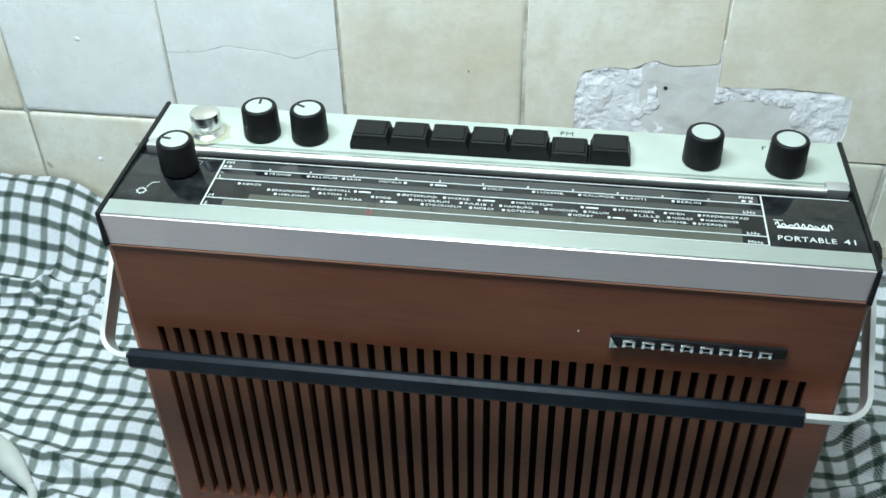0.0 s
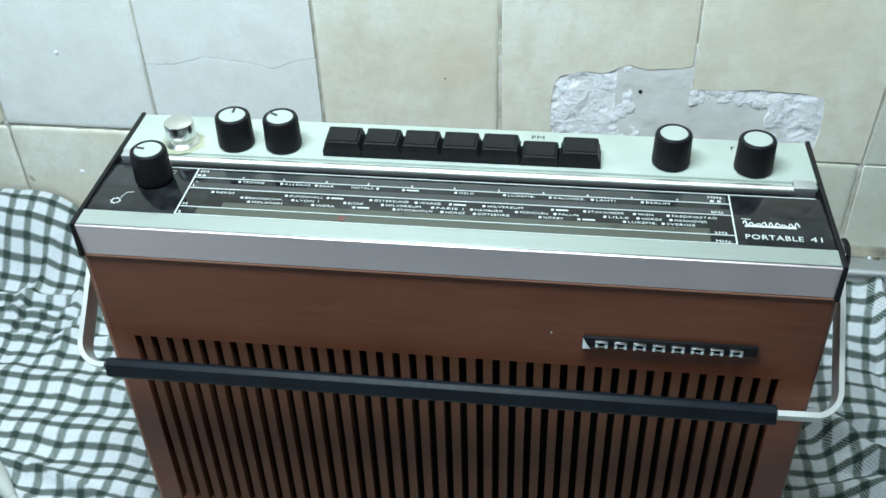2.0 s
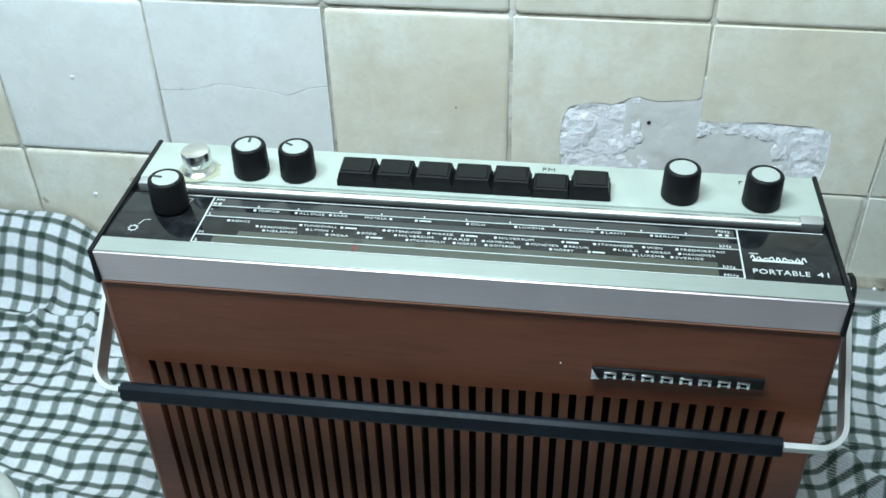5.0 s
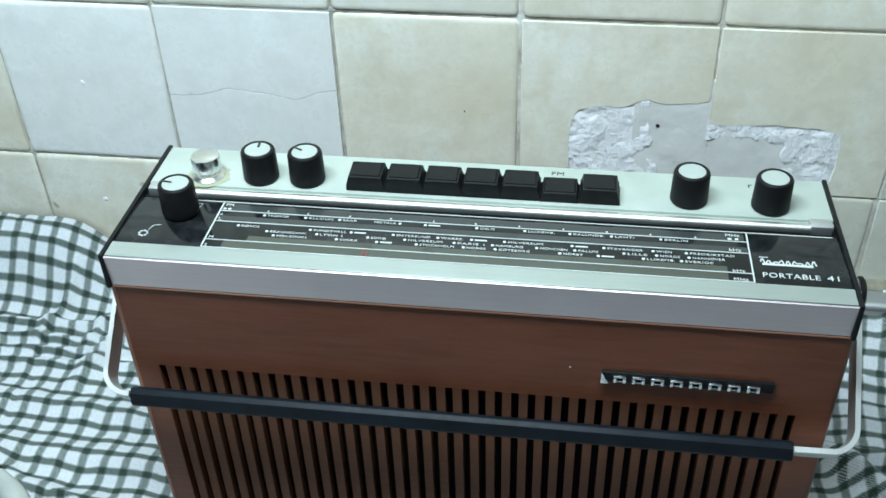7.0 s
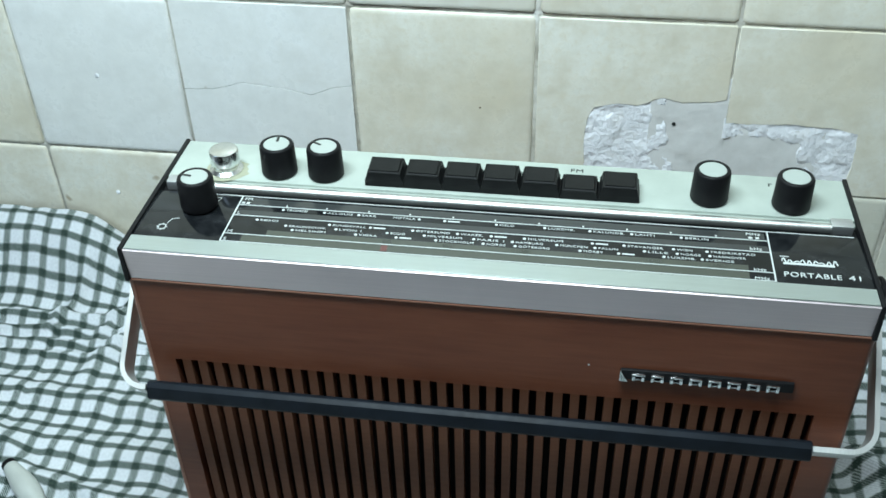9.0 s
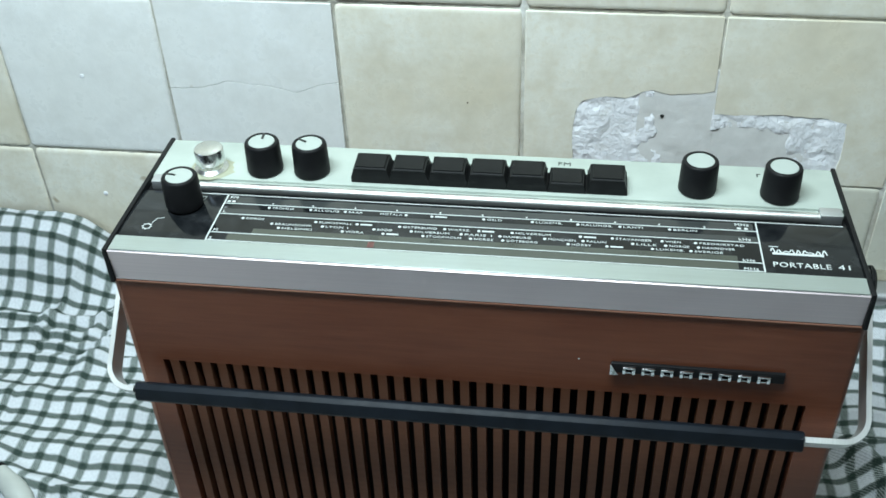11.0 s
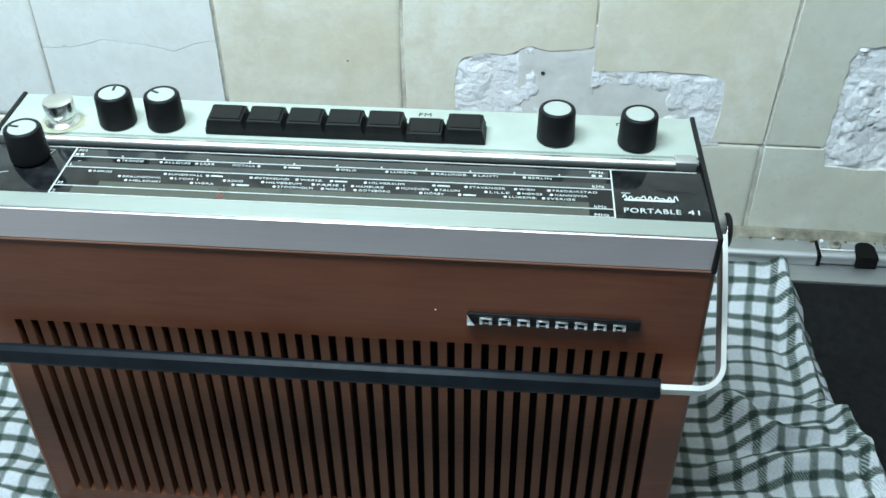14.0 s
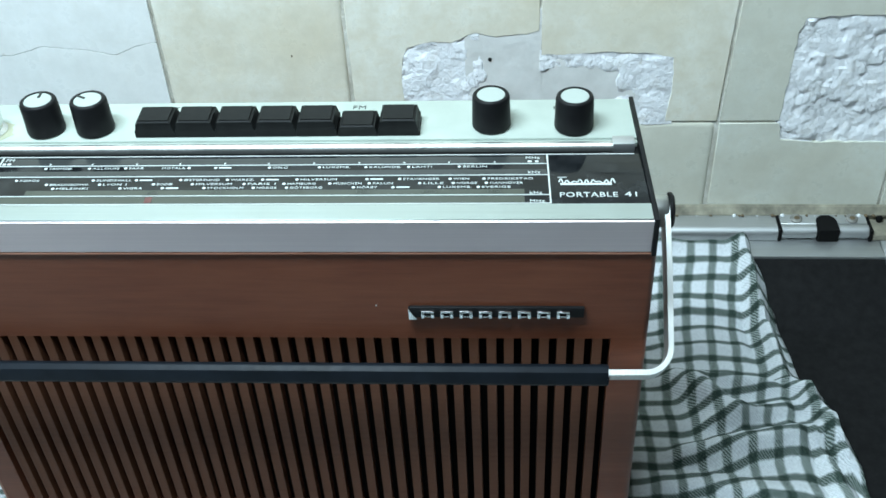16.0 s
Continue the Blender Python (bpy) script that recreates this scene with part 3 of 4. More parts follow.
# solid blocks fill both end gaps; black replaces the shade in them
part("gap_fill", box(0.3737, 0.3755, -0.0202, -0.0035, 0.0226, 0.0312), RUBBER_GAP_BLACK, cooker, "black block filled in for the shaded gap beside the hinge")
part("gap_fill", box(0.4292, 0.4310, -0.0204, -0.0035, 0.0226, 0.0305), RUBBER_GAP_BLACK, cooker, "black block filled in for the shaded gap beside the hinge")
bit = lathe([(0.0018, 0.0), (0.0022, 0.002), (0.0014, 0.0038)], 12)
bmesh.ops.transform(bit, matrix=pose(0.4380, -0.0060, 0.0275), verts=bit.verts)
part("rubber_stop", bit, RUBBER_GAP_BLACK, cooker, "", True)
part("corner_block", box(0.4313, 0.4440, -0.0200, -0.0032, 0.0228, 0.0275, 0.001), SEALANT, cooker, "grimy end block")

structure("worktop", box(-1.5, -0.068, -0.60, -0.001, -0.04, -0.0035, 0.002), ENAMEL, "pale kitchen worktop mostly under the towel", "worktop")
structure("worktop_beside", box(0.447, 1.7, -0.60, -0.001, -0.04, -0.0035, 0.002), ENAMEL, "pale kitchen worktop beside the cooker", "worktop")
bead = [(0.0, 0.0225), (0.0, 0.0362), (-0.0016, 0.0356), (-0.0032, 0.0338), (-0.0052, 0.0318), (-0.0052, 0.0308), (-0.0020, 0.0225)]
structure("sealant", prism(bead, "x", -0.0600, 0.4430), SEALANT, "grimy bead of sealant along the wall", "sealant")
rng = random.Random(21)
for k in range(24):
    x = 0.285 + 0.148 * k / 23 + rng.uniform(-0.005, 0.005)
    size = rng.uniform(0.4, 1.3)
    crumb = lathe([(0.0009, 0.0), (0.0012, 0.0007), (0.0005, 0.0014)], 7)
    bmesh.ops.transform(crumb, matrix=pose(x, -0.0060, 0.0313) @ Matrix.Scale(size, 4), verts=crumb.verts)
    ob = new("crumb", finish("crumb", crumb, DIRT if k % 3 else PLASTER, True))
    tagged(ob, "small crumb of grime or plaster on the hinge trim", "crumb", "crumbs on the trim")

# ---------------------------------------------------------------- towel
RIDGES = [  # x0, y0, x1, y1, height, half width
    (0.300, -0.066, 0.362, -0.072, 0.0045, 0.005),
    (0.300, -0.080, 0.362, -0.084, 0.0045, 0.005),
    (0.296, -0.094, 0.362, -0.096, 0.0035, 0.005),
    (0.302, -0.120, 0.330, -0.146, 0.015, 0.007),
    (0.315, -0.120, 0.372, -0.131, 0.010, 0.005),
    (0.318, -0.152, 0.372, -0.138, 0.008, 0.005),
    (0.300, -0.176, 0.380, -0.156, 0.011, 0.007),
    (0.374, -0.132, 0.400, -0.215, 0.009, 0.005),
    (0.366, -0.134, 0.390, -0.212, -0.005, 0.003),
    (0.300, -0.160, 0.352, -0.150, -0.004, 0.003),
    (0.290, -0.196, 0.388, -0.206, 0.007, 0.010),
    (0.290, -0.225, 0.398, -0.232, 0.006, 0.010),
    (0.350, -0.030, 0.364, -0.122, 0.008, 0.004),
    (-0.300, -0.074, -0.090, -0.062, 0.006, 0.005),
    (-0.290, -0.085, -0.070, -0.076, 0.005, 0.0035),
    (-0.300, -0.096, -0.070, -0.086, 0.005, 0.0035),
    (-0.260, -0.104, -0.070, -0.098, 0.004, 0.0035),
    (-0.150, -0.030, -0.165, -0.085, 0.006, 0.004),
    (-0.190, -0.028, -0.200, -0.080, 0.006, 0.004),
    (-0.130, -0.205, -0.050, -0.232, 0.005, 0.003),
    (-0.160, -0.212, -0.060, -0.250, 0.005, 0.003),
    (-0.240, -0.128, -0.070, -0.146, 0.006, 0.008),
    (-0.130, -0.040, -0.160, -0.120, 0.007, 0.007),
    (-0.100, -0.060, -0.072, -0.130, 0.006, 0.006),
    (-0.220, -0.150, -0.150, -0.205, 0.006, 0.006),
    (-0.240, -0.168, -0.060, -0.180, 0.005, 0.012),
    (-0.190, -0.196, -0.060, -0.214, 0.006, 0.007),
    (-0.200, -0.236, -0.060, -0.240, 0.004, 0.012),
]


def ridge_at(x, y, r):
    x0, y0, x1, y1, h, w = r
    dx, dy = x1 - x0, y1 - y0
    t = ((x - x0) * dx + (y - y0) * dy) / (dx * dx + dy * dy)
    tc = min(1.0, max(0.0, t))
    d = math.hypot(x - x0 - dx * tc, y - y0 - dy * tc)
    taper = 0.45 + 0.55 * math.sin(math.pi * min(1, max(0, tc * 0.8 + 0.1)))
    return h * taper * math.exp(-(d / w) ** 2)


def towel_edge(y):
    """The towel's free edge on the bare side, along y."""
    pts = [(-0.60, 0.4250), (-0.28, 0.4000), (-0.2000, 0.3900), (-0.1730, 0.3895), (-0.1480, 0.3855), (-0.1350, 0.3835), (-0.1262, 0.3800), (-0.1240, 0.3725), (-0.1070, 0.3710), (-0.0766, 0.3668), (-0.0500, 0.3655), (-0.0364, 0.3600), (-0.0204, 0.3570), (0.02, 0.3540)]
    for (ya, xa), (yb, xb) in zip(pts, pts[1:]):
        if ya <= y <= yb:
            return xa + (xb - xa) * (y - ya) / (yb - ya)
    return 0.36


def towel_height(x, y):
    under = step(0.012, -0.010, max(-0.052 - x, x - 0.266, -0.2300 - y, y + 0.1430))
    h = sum(ridge_at(x, y, r) for r in RIDGES)
    h += 0.0022 * max(0, 0.3 + noise.noise(Vector((x * 26, y * 34, 1.3)))) + 0.0009 * noise.noise(Vector((x * 75, y * 95, 4.0)))
    crumple = step(0.10, 0.55, noise.noise(Vector((x * 14, y * 18, 8.0))) + 0.35)
    h += crumple * 0.0016 * (1 - abs(noise.noise(Vector((x * 22 + 3.0, y * 95, 2.0)))) * 2.2) + 0.0007 * noise.noise(Vector((x * 120, y * 60, 9.0)))
    hem = towel_edge(y) - x
    h += 0.0034 * math.exp(-((hem - 0.012) / 0.0045) ** 2) - 0.0022 * math.exp(-((hem - 0.021) / 0.0028) ** 2)
    h = h * (1 - under)
    over = (0.0236 * min(1.0, max(0.0, (y + 0.0785) / 0.0425)) + 0.0055 * step(-0.0355, -0.0280, y)) * step(-0.078, -0.064, x)
    over += 0.043 * step(-0.062, -0.010, y) ** 1.3 * step(-0.150, -0.205, x)
    over += 0.012 * step(-0.062, -0.010, y) * step(-0.205, -0.150, x) * step(-0.04, -0.09, x)
    return 0.0004 + max(0.0, h) + over


def build_towel():
    nx, ny = 340, 290
    y_back, y_front, x_left = -0.0060, -0.4600, -0.4200
    bm = bmesh.new()
    uv = bm.loops.layers.uv.new("UVMap")
    rows, lengths = [], []
    for j in range(ny + 1):
        y = y_back + (y_front - y_back) * (j / ny)
        row = []
        for i in range(nx + 1):
            f = i / nx
            edge = towel_edge(y - 0.0222 * (1 - j / ny)) + 0.0010 * noise.noise(Vector((y * 60, 2.0, 0)))
            x = x_left + (edge - x_left) * f
            back = -0.0222 * step(0.22, 0.25, x) + 0.0025 * step(0.20, 0.10, x)
            yy = y + back * (1 - j / ny) + 0.0015 * noise.noise(Vector((x * 40, 0.0, 7.0))) * (1 - j / ny)
            z = towel_height(x, yy)
            hem = step(edge - 0.006, edge, x)
            z = z * (1 - 0.55 * hem)
            row.append(bm.verts.new((x, yy, z)))
        rows.append(row)
    v_of = [[0.0] * (nx + 1) for _ in range(ny + 1)]
    u_of = [[0.0] * (nx + 1) for _ in range(ny + 1)]
    for j in range(ny + 1):
        for i in range(nx + 1):
            if j:
                v_of[j][i] = v_of[j - 1][i] + (rows[j][i].co - rows[j - 1][i].co).length
            if i:
                u_of[j][i] = u_of[j][i - 1] + (rows[j][i].co - rows[j][i - 1].co).length
    for j in range(ny):
        for i in range(nx):
            f = bm.faces.new((rows[j][i], rows[j + 1][i], rows[j + 1][i + 1], rows[j][i + 1]))
            for loop, (a, b) in zip(f.loops, ((j, i), (j + 1, i), (j + 1, i + 1), (j, i + 1))):
                p = rows[a][b].co
                along = y_back - p.y
                skew = 0.27 * max(0.0, p.x - 0.300) * step(-0.112, -0.148, p.y) * step(-0.222, -0.162, p.y)
                lane = p.x - 0.15 * step(0.20, 0.26, p.x) * max(p.y, -0.14) + 0.30 * (u_of[a][b] - (p.x - x_left)) + 0.0034
                row = -(along + 0.30 * (v_of[a][b] - along)) + y_back - skew + (0.0007 if p.x > 0.1 else 0.0)
                loop[uv].uv = (lane, row)
    return bm


towel = new("tea_towel", finish("tea_towel", build_towel(), TOWEL, True))
tagged(towel, "rumpled white tea towel with dark green checks under the radio", "tea towel")
solid = towel.modifiers.new("thickness", "SOLIDIFY")
solid.thickness, solid.offset = 0.0012, -1.0

# ---------------------------------------------------------------- cable end on the towel
lead = thing("cable", (-0.13, -0.225, 0.004), "off-white cable with a tapered strain relief on the towel", "cable")
plug_way = look((-0.1665, -0.2005, 0.0125), (-0.1310, -0.2292, 0.0105)) @ pose(0, 0, 0, 180)
profile = [(0.0036, 0.0), (0.0042, 0.0010), (0.0045, 0.0030), (0.0054, 0.0085), (0.0064, 0.0150), (0.0068, 0.0210), (0.0066, 0.0270)]
for k in range(9):
    profile.append((0.0062 - 0.0032 * k / 8 - (0.0005 if k % 2 else 0.0), 0.0295 + 0.0020 * k))
rm = lathe(profile + [(0.0026, 0.0460)], 24)
bmesh.ops.transform(rm, matrix=plug_way, verts=rm.verts)
plug = part("plug", rm, CABLE, lead, "off-white moulded plug with a ribbed tail", True)
ring = lathe([(0.0030, -0.0022), (0.0040, -0.0018), (0.0043, -0.0002), (0.0043, 0.0014), (0.0040, 0.0016)], 20)
bmesh.ops.transform(ring, matrix=plug_way, verts=ring.verts)
part("tip_ring", ring, RUBBER_GAP_BLACK, plug, "dark ring at the tip", True)
pts = [(-0.1318, -0.2285, 0.0106), (-0.1284, -0.2313, 0.0102), (-0.1266, -0.2345, 0.0095), (-0.1262, -0.2390, 0.0085), (-0.1262, -0.2460, 0.0075), (-0.1280, -0.2650, 0.0068), (-0.1350, -0.2950, 0.0066), (-0.1580, -0.3400, 0.0066), (-0.2000, -0.4000, 0.0066)]
part("cord", sweep(pts, circle(0.0026, 12)), CABLE, lead, "", True)

# ---------------------------------------------------------------- the radio
Z_TOP, Y_FRONT, Y_BACK, Z_BASE = 0.1985, -0.2468, -0.1617, 0.0034
radio = thing("portable_radio", (0.115, -0.205, Z_BASE), "vintage portable radio in teak veneer with slatted front and aluminium top", "radio")


def ends(y, grow=0.0):
    """The radio's two ends at a depth; it narrows towards the back."""
    f = (y - Y_FRONT) / (Y_BACK - Y_FRONT)
    return -0.0403 + 0.0010 * f - grow, 0.2705 - 0.0025 * f + grow


def slab(ya, yb, za, zb, bevel, grow=0.0):
    (la, ra), (lb, rb) = ends(ya, grow), ends(yb, grow)
    return prism([(la, ya), (ra, ya), (rb, yb), (lb, yb)], "z", za, zb, bevel)


# wooden case: a hollow box whose front is cut by upright slots
SLOTS, SLOT_W, G0, G1, GZ0, GZ1 = 39, 0.0034, -0.0295, 0.2580, 0.0200, 0.1360
PITCH = (G1 - G0 - SLOT_W) / (SLOTS - 1)
THICK = 0.0060
L0, R0 = -0.0427, 0.2735
L1, R1 = -0.0395, 0.2690


def panel(name, points, za, zb, label=""):
    part(name, prism(points, "z", za, zb), WOOD, radio, label, True)


R = 0.0028
round_l = [(L0 + R - R * math.sin(a), Y_FRONT + R - R * math.cos(a)) for a in [math.pi / 2 * k / 5 for k in range(6)]]
round_r = [(R0 - R + R * math.sin(a), Y_FRONT + R - R * math.cos(a)) for a in [math.pi / 2 * k / 5 for k in range(6)]]
TH = THICK
panel("side_panel", [(G0, Y_FRONT)] + round_l + [(L1, Y_BACK), (L1 + TH, Y_BACK), (L0 + TH, Y_FRONT + TH), (G0, Y_FRONT + TH)], Z_BASE, 0.1820, "reddish teak veneer side")
panel("side_panel", [(G1, Y_FRONT)] + round_r + [(R1, Y_BACK), (R1 - TH, Y_BACK), (R0 - TH, Y_FRONT + TH), (G1, Y_FRONT + TH)], Z_BASE, 0.1820, "reddish teak veneer side")
across = [(G0, Y_FRONT), (G1, Y_FRONT), (G1, Y_FRONT + TH), (G0, Y_FRONT + TH)]
panel("front_panel", across, GZ1, 0.1820, "reddish teak veneer front")
panel("bottom_rail", across, Z_BASE, GZ0)
panel("back_panel", [(L1 + TH, Y_BACK - 0.004), (R1 - TH, Y_BACK - 0.004), (R1 - TH, Y_BACK), (L1 + TH, Y_BACK)], Z_BASE, 0.1822)
panel("base_panel", [(L0 + TH, Y_FRONT + TH), (R0 - TH, Y_FRONT + TH), (R1 - TH, Y_BACK - 0.004), (L1 + TH, Y_BACK - 0.004)], Z_BASE, Z_BASE + 0.006)
# the light caught along this edge is put in as paler veneer
part("top_bead", box(L0 + 0.0008, R0 - 0.0008, -0.2477, -0.2400, 0.1810, 0.1821, 0.0004), WORN_LIT_EDGE, radio, "thin veneer edge with its bright line put into the colour")
for cx, sign in ((L0 + R, -1),):
    turn = [math.pi / 2 * k / 6 for k in range(7)]
    rim = [(cx + sign * (R + 0.0002) * math.sin(a), Y_FRONT + R - (R + 0.0002) * math.cos(a)) for a in turn]
    rim += [(cx + sign * (R - 0.0006) * math.sin(a), Y_FRONT + R - (R - 0.0006) * math.cos(a)) for a in turn[::-1]]
    part("worn_corner", prism(rim, "z", Z_BASE + 0.0005, 0.1806), WORN_LIT_EDGE, radio, "paler worn veneer corner", True)
speck = lathe([(0.0004, 0.0), (0.0003, 0.0002)], 8)
bmesh.ops.transform(speck, matrix=pose(0.1602, Y_FRONT, 0.1541, 90), verts=speck.verts)
part("paint_speck", speck, PRINT, radio, "tiny white fleck on the veneer")
slat = finish("slat", box(-(PITCH - SLOT_W) / 2, (PITCH - SLOT_W) / 2, 0, THICK, GZ0, GZ1), SLAT)
for k in range(SLOTS - 1):
    x = G0 + SLOT_W + PITCH * k + (PITCH - SLOT_W) / 2
    part("slat", slat, SLAT, radio, "", False, (x, Y_FRONT, 0))
part("speaker_cloth", box(L0 + THICK, R0 - THICK, Y_FRONT + THICK + 0.0005, Y_FRONT + THICK + 0.0030, 0.012, 0.178), SPEAKER, radio, "near-black cloth behind the slots")

# top: white deck, groove with the aerial, dial panel, aluminium front trim, black end cheeks
part("deck", slab(-0.1924, Y_BACK, 0.1822, Z_TOP, 0.0005), DECK, radio, "off-white painted control deck", True)
part("ledge", slab(-0.1950, -0.1926, 0.1822, Z_TOP - 0.0009, 0.0003), DECK, radio, "off-white step along the deck edge", True)
part("groove", slab(-0.2034, -0.1952, 0.1822, 0.1958, 0.0), BLACK, radio, "dark groove for the aerial")
aerial = part("aerial", sweep([(-0.030, -0.1974, 0.1974), (0.2590, -0.1974, 0.1974)], circle(0.0022, 16)), SILVER, radio, "polished telescopic aerial folded away", True)
for x0, x1 in ((-0.0380, -0.0290), (0.2582, 0.2676)):
    part("aerial_clip", box(x0, x1, -0.1994, -0.1930, 0.1955, 0.2000, 0.0008), STEEL, aerial, "grey metal end clip", True)
dial = part("dial_panel", slab(-0.2378, -0.2036, 0.1822, 0.1981, 0.0003), GLASS_BLACK, radio, "glossy black dial panel", True)
la, ra = ends(-0.2490)
trim_outline = [(-0.2380, 0.1824), (-0.2380, Z_TOP - 0.0003), (-0.2484, Z_TOP - 0.0003), (-0.2489, Z_TOP - 0.0007), (-0.2476, 0.1826), (-0.2470, 0.1823)]
# upward face of the front trim, split off to carry its lit tone
part("trim_edge", box(la + 0.0002, ra - 0.0002, -0.2483, -0.2382, Z_TOP - 0.0006, Z_TOP + 0.0002, 0.0002, 1), LIT_ALU, radio, "top face of the aluminium trim in its lit tone", True)
part("front_trim", prism(trim_outline, "x", la, ra, 0.0), ALU, radio, "brushed aluminium front trim", True)
for side in (0, 1):
    def cheek_x(y, g):
        return ends(y, g)[side]
    ol = [(cheek_x(-0.2493, 0.0001), -0.2493), (cheek_x(-0.2493, 0.0021), -0.2493), (cheek_x(Y_BACK + 0.001, 0.0021), Y_BACK + 0.001), (cheek_x(Y_BACK + 0.001, 0.0001), Y_BACK + 0.001)]
    part("end_cheek", prism(ol, "z", 0.1816, Z_TOP + 0.0006, 0.0005), BLACK, radio, "black plastic end cheek", True)


# knobs
def knob(x, y, lean, mark, r=0.0080, h=0.0143):
    body = lathe([(r * 1.02, 0.0), (r * 1.04, 0.0006), (r * 1.02, 0.002, 1), (r * 0.985, h - 0.0012, 1), (r * 0.95, h - 0.0003), (r * 0.90, h), (r * 0.76, h), (r * 0.74, h - 0.0006)], 56, 0.00012)
    k = part("knob", finish("knob", body, BLACK, True), BLACK, radio, "black fluted knob with a pale disc", at=(x, y, Z_TOP + 0.0006))
    k.rotation_euler = (0, 0, lean)
    disc = part("disc", lathe([(r * 0.745, h - 0.0010), (r * 0.745, h - 0.0003), (r * 0.72, h - 0.0001)], 40), CAP_DISC, k, "pale grey-white disc", True, (x, y, Z_TOP + 0.0006))
    if mark:
        part("pointer", box(-0.0006, 0.0006, r * 0.20, r * 0.86, h - 0.0001, h + 0.0003, 0.0002, 1), PRINT_DARK, k, "black pointer line", False, (x, y, Z_TOP + 0.0006))
    return k


knob(-0.0172, -0.2136, radians(82), True)
knob(0.0118, -0.1832, radians(3), True)
knob(0.0339, -0.1830, radians(62), True)
knob(0.2078, -0.1822, 0.0, False)
knob(0.2429, -0.1840, 0.0, False)
stud_prof = [(0.0078, 0.0), (0.0078, 0.0007), (0.0068, 0.0013), (0.0060, 0.0018), (0.0060, 0.0030), (0.0066, 0.0036), (0.0068, 0.0044), (0.0067, 0.0100), (0.0064, 0.0106), (0.0058, 0.0108)]
part("chrome_knob", finish("chrome_knob", lathe(stud_prof, 48), WORN_CHROME, True), WORN_CHROME, radio, "polished chrome push knob", at=(-0.0138, -0.1842, Z_TOP))

stain_rng = random.Random(4)
stain = [(0.0100 * (1 + stain_rng.uniform(-0.10, 0.16)) * math.cos(2 * math.pi * k / 28) - 0.0132, 0.0092 * (1 + stain_rng.uniform(-0.10, 0.16)) * math.sin(2 * math.pi * k / 28) - 0.1848) for k in range(28)]
part("stain", prism(stain, "z", Z_TOP - 0.0002, Z_TOP + 0.00006), STAINED, radio, "yellowish stain round the chrome knob")

# seven keys, the sixth pressed down
part("key_bed", box(0.0540, 0.1774, -0.1896, -0.1755, Z_TOP - 0.002, Z_TOP + 0.0006), BLACK, radio, "black slot under the keys")
KEY_PITCH = 0.01765


def key_mesh(w, d, h):
    """A key: upright at the foot, its flanks drawn in to a smaller, slightly sloping top."""
    bm = bmesh.new()
    sections = [(0.0, 0.0, 0.0, 0.0), (0.0, 0.0, 0.0, 0.0030), (0.0004, 0.0001, 0.0005, 0.0034), (0.0014, 0.0004, 0.0018, h)]
    rings = []
    for side, front, back, z in sections:
        ring = []
        for x, y in ((-w / 2 + side, -d / 2 + front), (w / 2 - side, -d / 2 + front), (w / 2 - side, d / 2 - back), (-w / 2 + side, d / 2 - back)):
            ring.append(bm.verts.new((x, y, z + (0.0004 if z == h and y > 0 else 0.0))))
        rings.append(ring)
    for a, b in zip(rings, rings[1:]):
        for k in range(4):
            bm.faces.new((a[k], a[(k + 1) % 4], b[(k + 1) % 4], b[k]))
    bm.faces.new(rings[0][::-1])
    bm.faces.new(rings[-1])
    bmesh.ops.recalc_face_normals(bm, faces=bm.faces)
    bmesh.ops.bevel(bm, geom=[e for e in bm.edges if min(v.co.z for v in e.verts) > h - 0.0001], offset=0.0009, segments=3, affect="EDGES")
    return bm


KEY = finish("key", key_mesh(KEY_PITCH - 0.0002, 0.0144, 0.0076), KEY_BLACK, True)
for k in range(7):
    x = 0.0536 + KEY_PITCH * (k + 0.5)
    part("key", KEY, KEY_BLACK, radio, "black key, pressed down" if k == 5 else "black push key", at=(x, -0.1829, Z_TOP + (-0.0026 if k == 5 else 0.0002)))

# printing on the deck and on the dial
ZP = 0.1981 + 0.00012


def print_on(name, me, mat, label=""):
    if not me.materials:
        me.materials.append(mat)
    return part(name, me, mat, dial, label)


def bar(name, x0, x1, y0, y1, mat=None, z=ZP, label=""):
    return part(name, box(x0, x1, y0, y1, z - 0.0003, z + 0.00006), mat or PRINT, dial, label)


bar("scale_window", 0.0004, 0.2297, -0.2101, -0.2056, SCALE_DIM, ZP - 0.0001, "dim grey scale window")
bar("scale_window", 0.0004, 0.2305, -0.2180, -0.2144, SCALE_DIM, ZP - 0.0001, "dim grey scale window")
bar("scale_window", 0.0180, 0.2215, -0.2314, -0.2279, SCALE_GREY, ZP - 0.0001, "olive grey scale window")
bar("scale_window", 0.0080, 0.2215, -0.2367, -0.2323, SCALE_GREY, ZP - 0.0001, "olive grey scale window")
for y, x0, x1 in ((-0.2040, -0.0300, 0.2668), (-0.2106, 0.0000, 0.2312), (-0.2184, -0.0002, 0.2314), (-0.2318, -0.0005, 0.2317), (-0.2373, -0.0006, 0.2318)):
    bar("scale_line", x0, x1, y - 0.00022, y + 0.00022)
for x0, x1 in ((0.0001, -0.0006), (0.2310, 0.2317)):
    part("scale_line", prism([(x0 - 0.0003, -0.2040), (x0 + 0.0003, -0.2040), (x1 + 0.0003, -0.2374), (x1 - 0.0003, -0.2374)], "z", ZP - 0.0003, ZP + 0.0001), PRINT, dial)
bar("tuning_pointer", 0.0692, 0.0720, -0.2364, -0.2326, RED, ZP + 0.00002, "faint red tuning pointer")
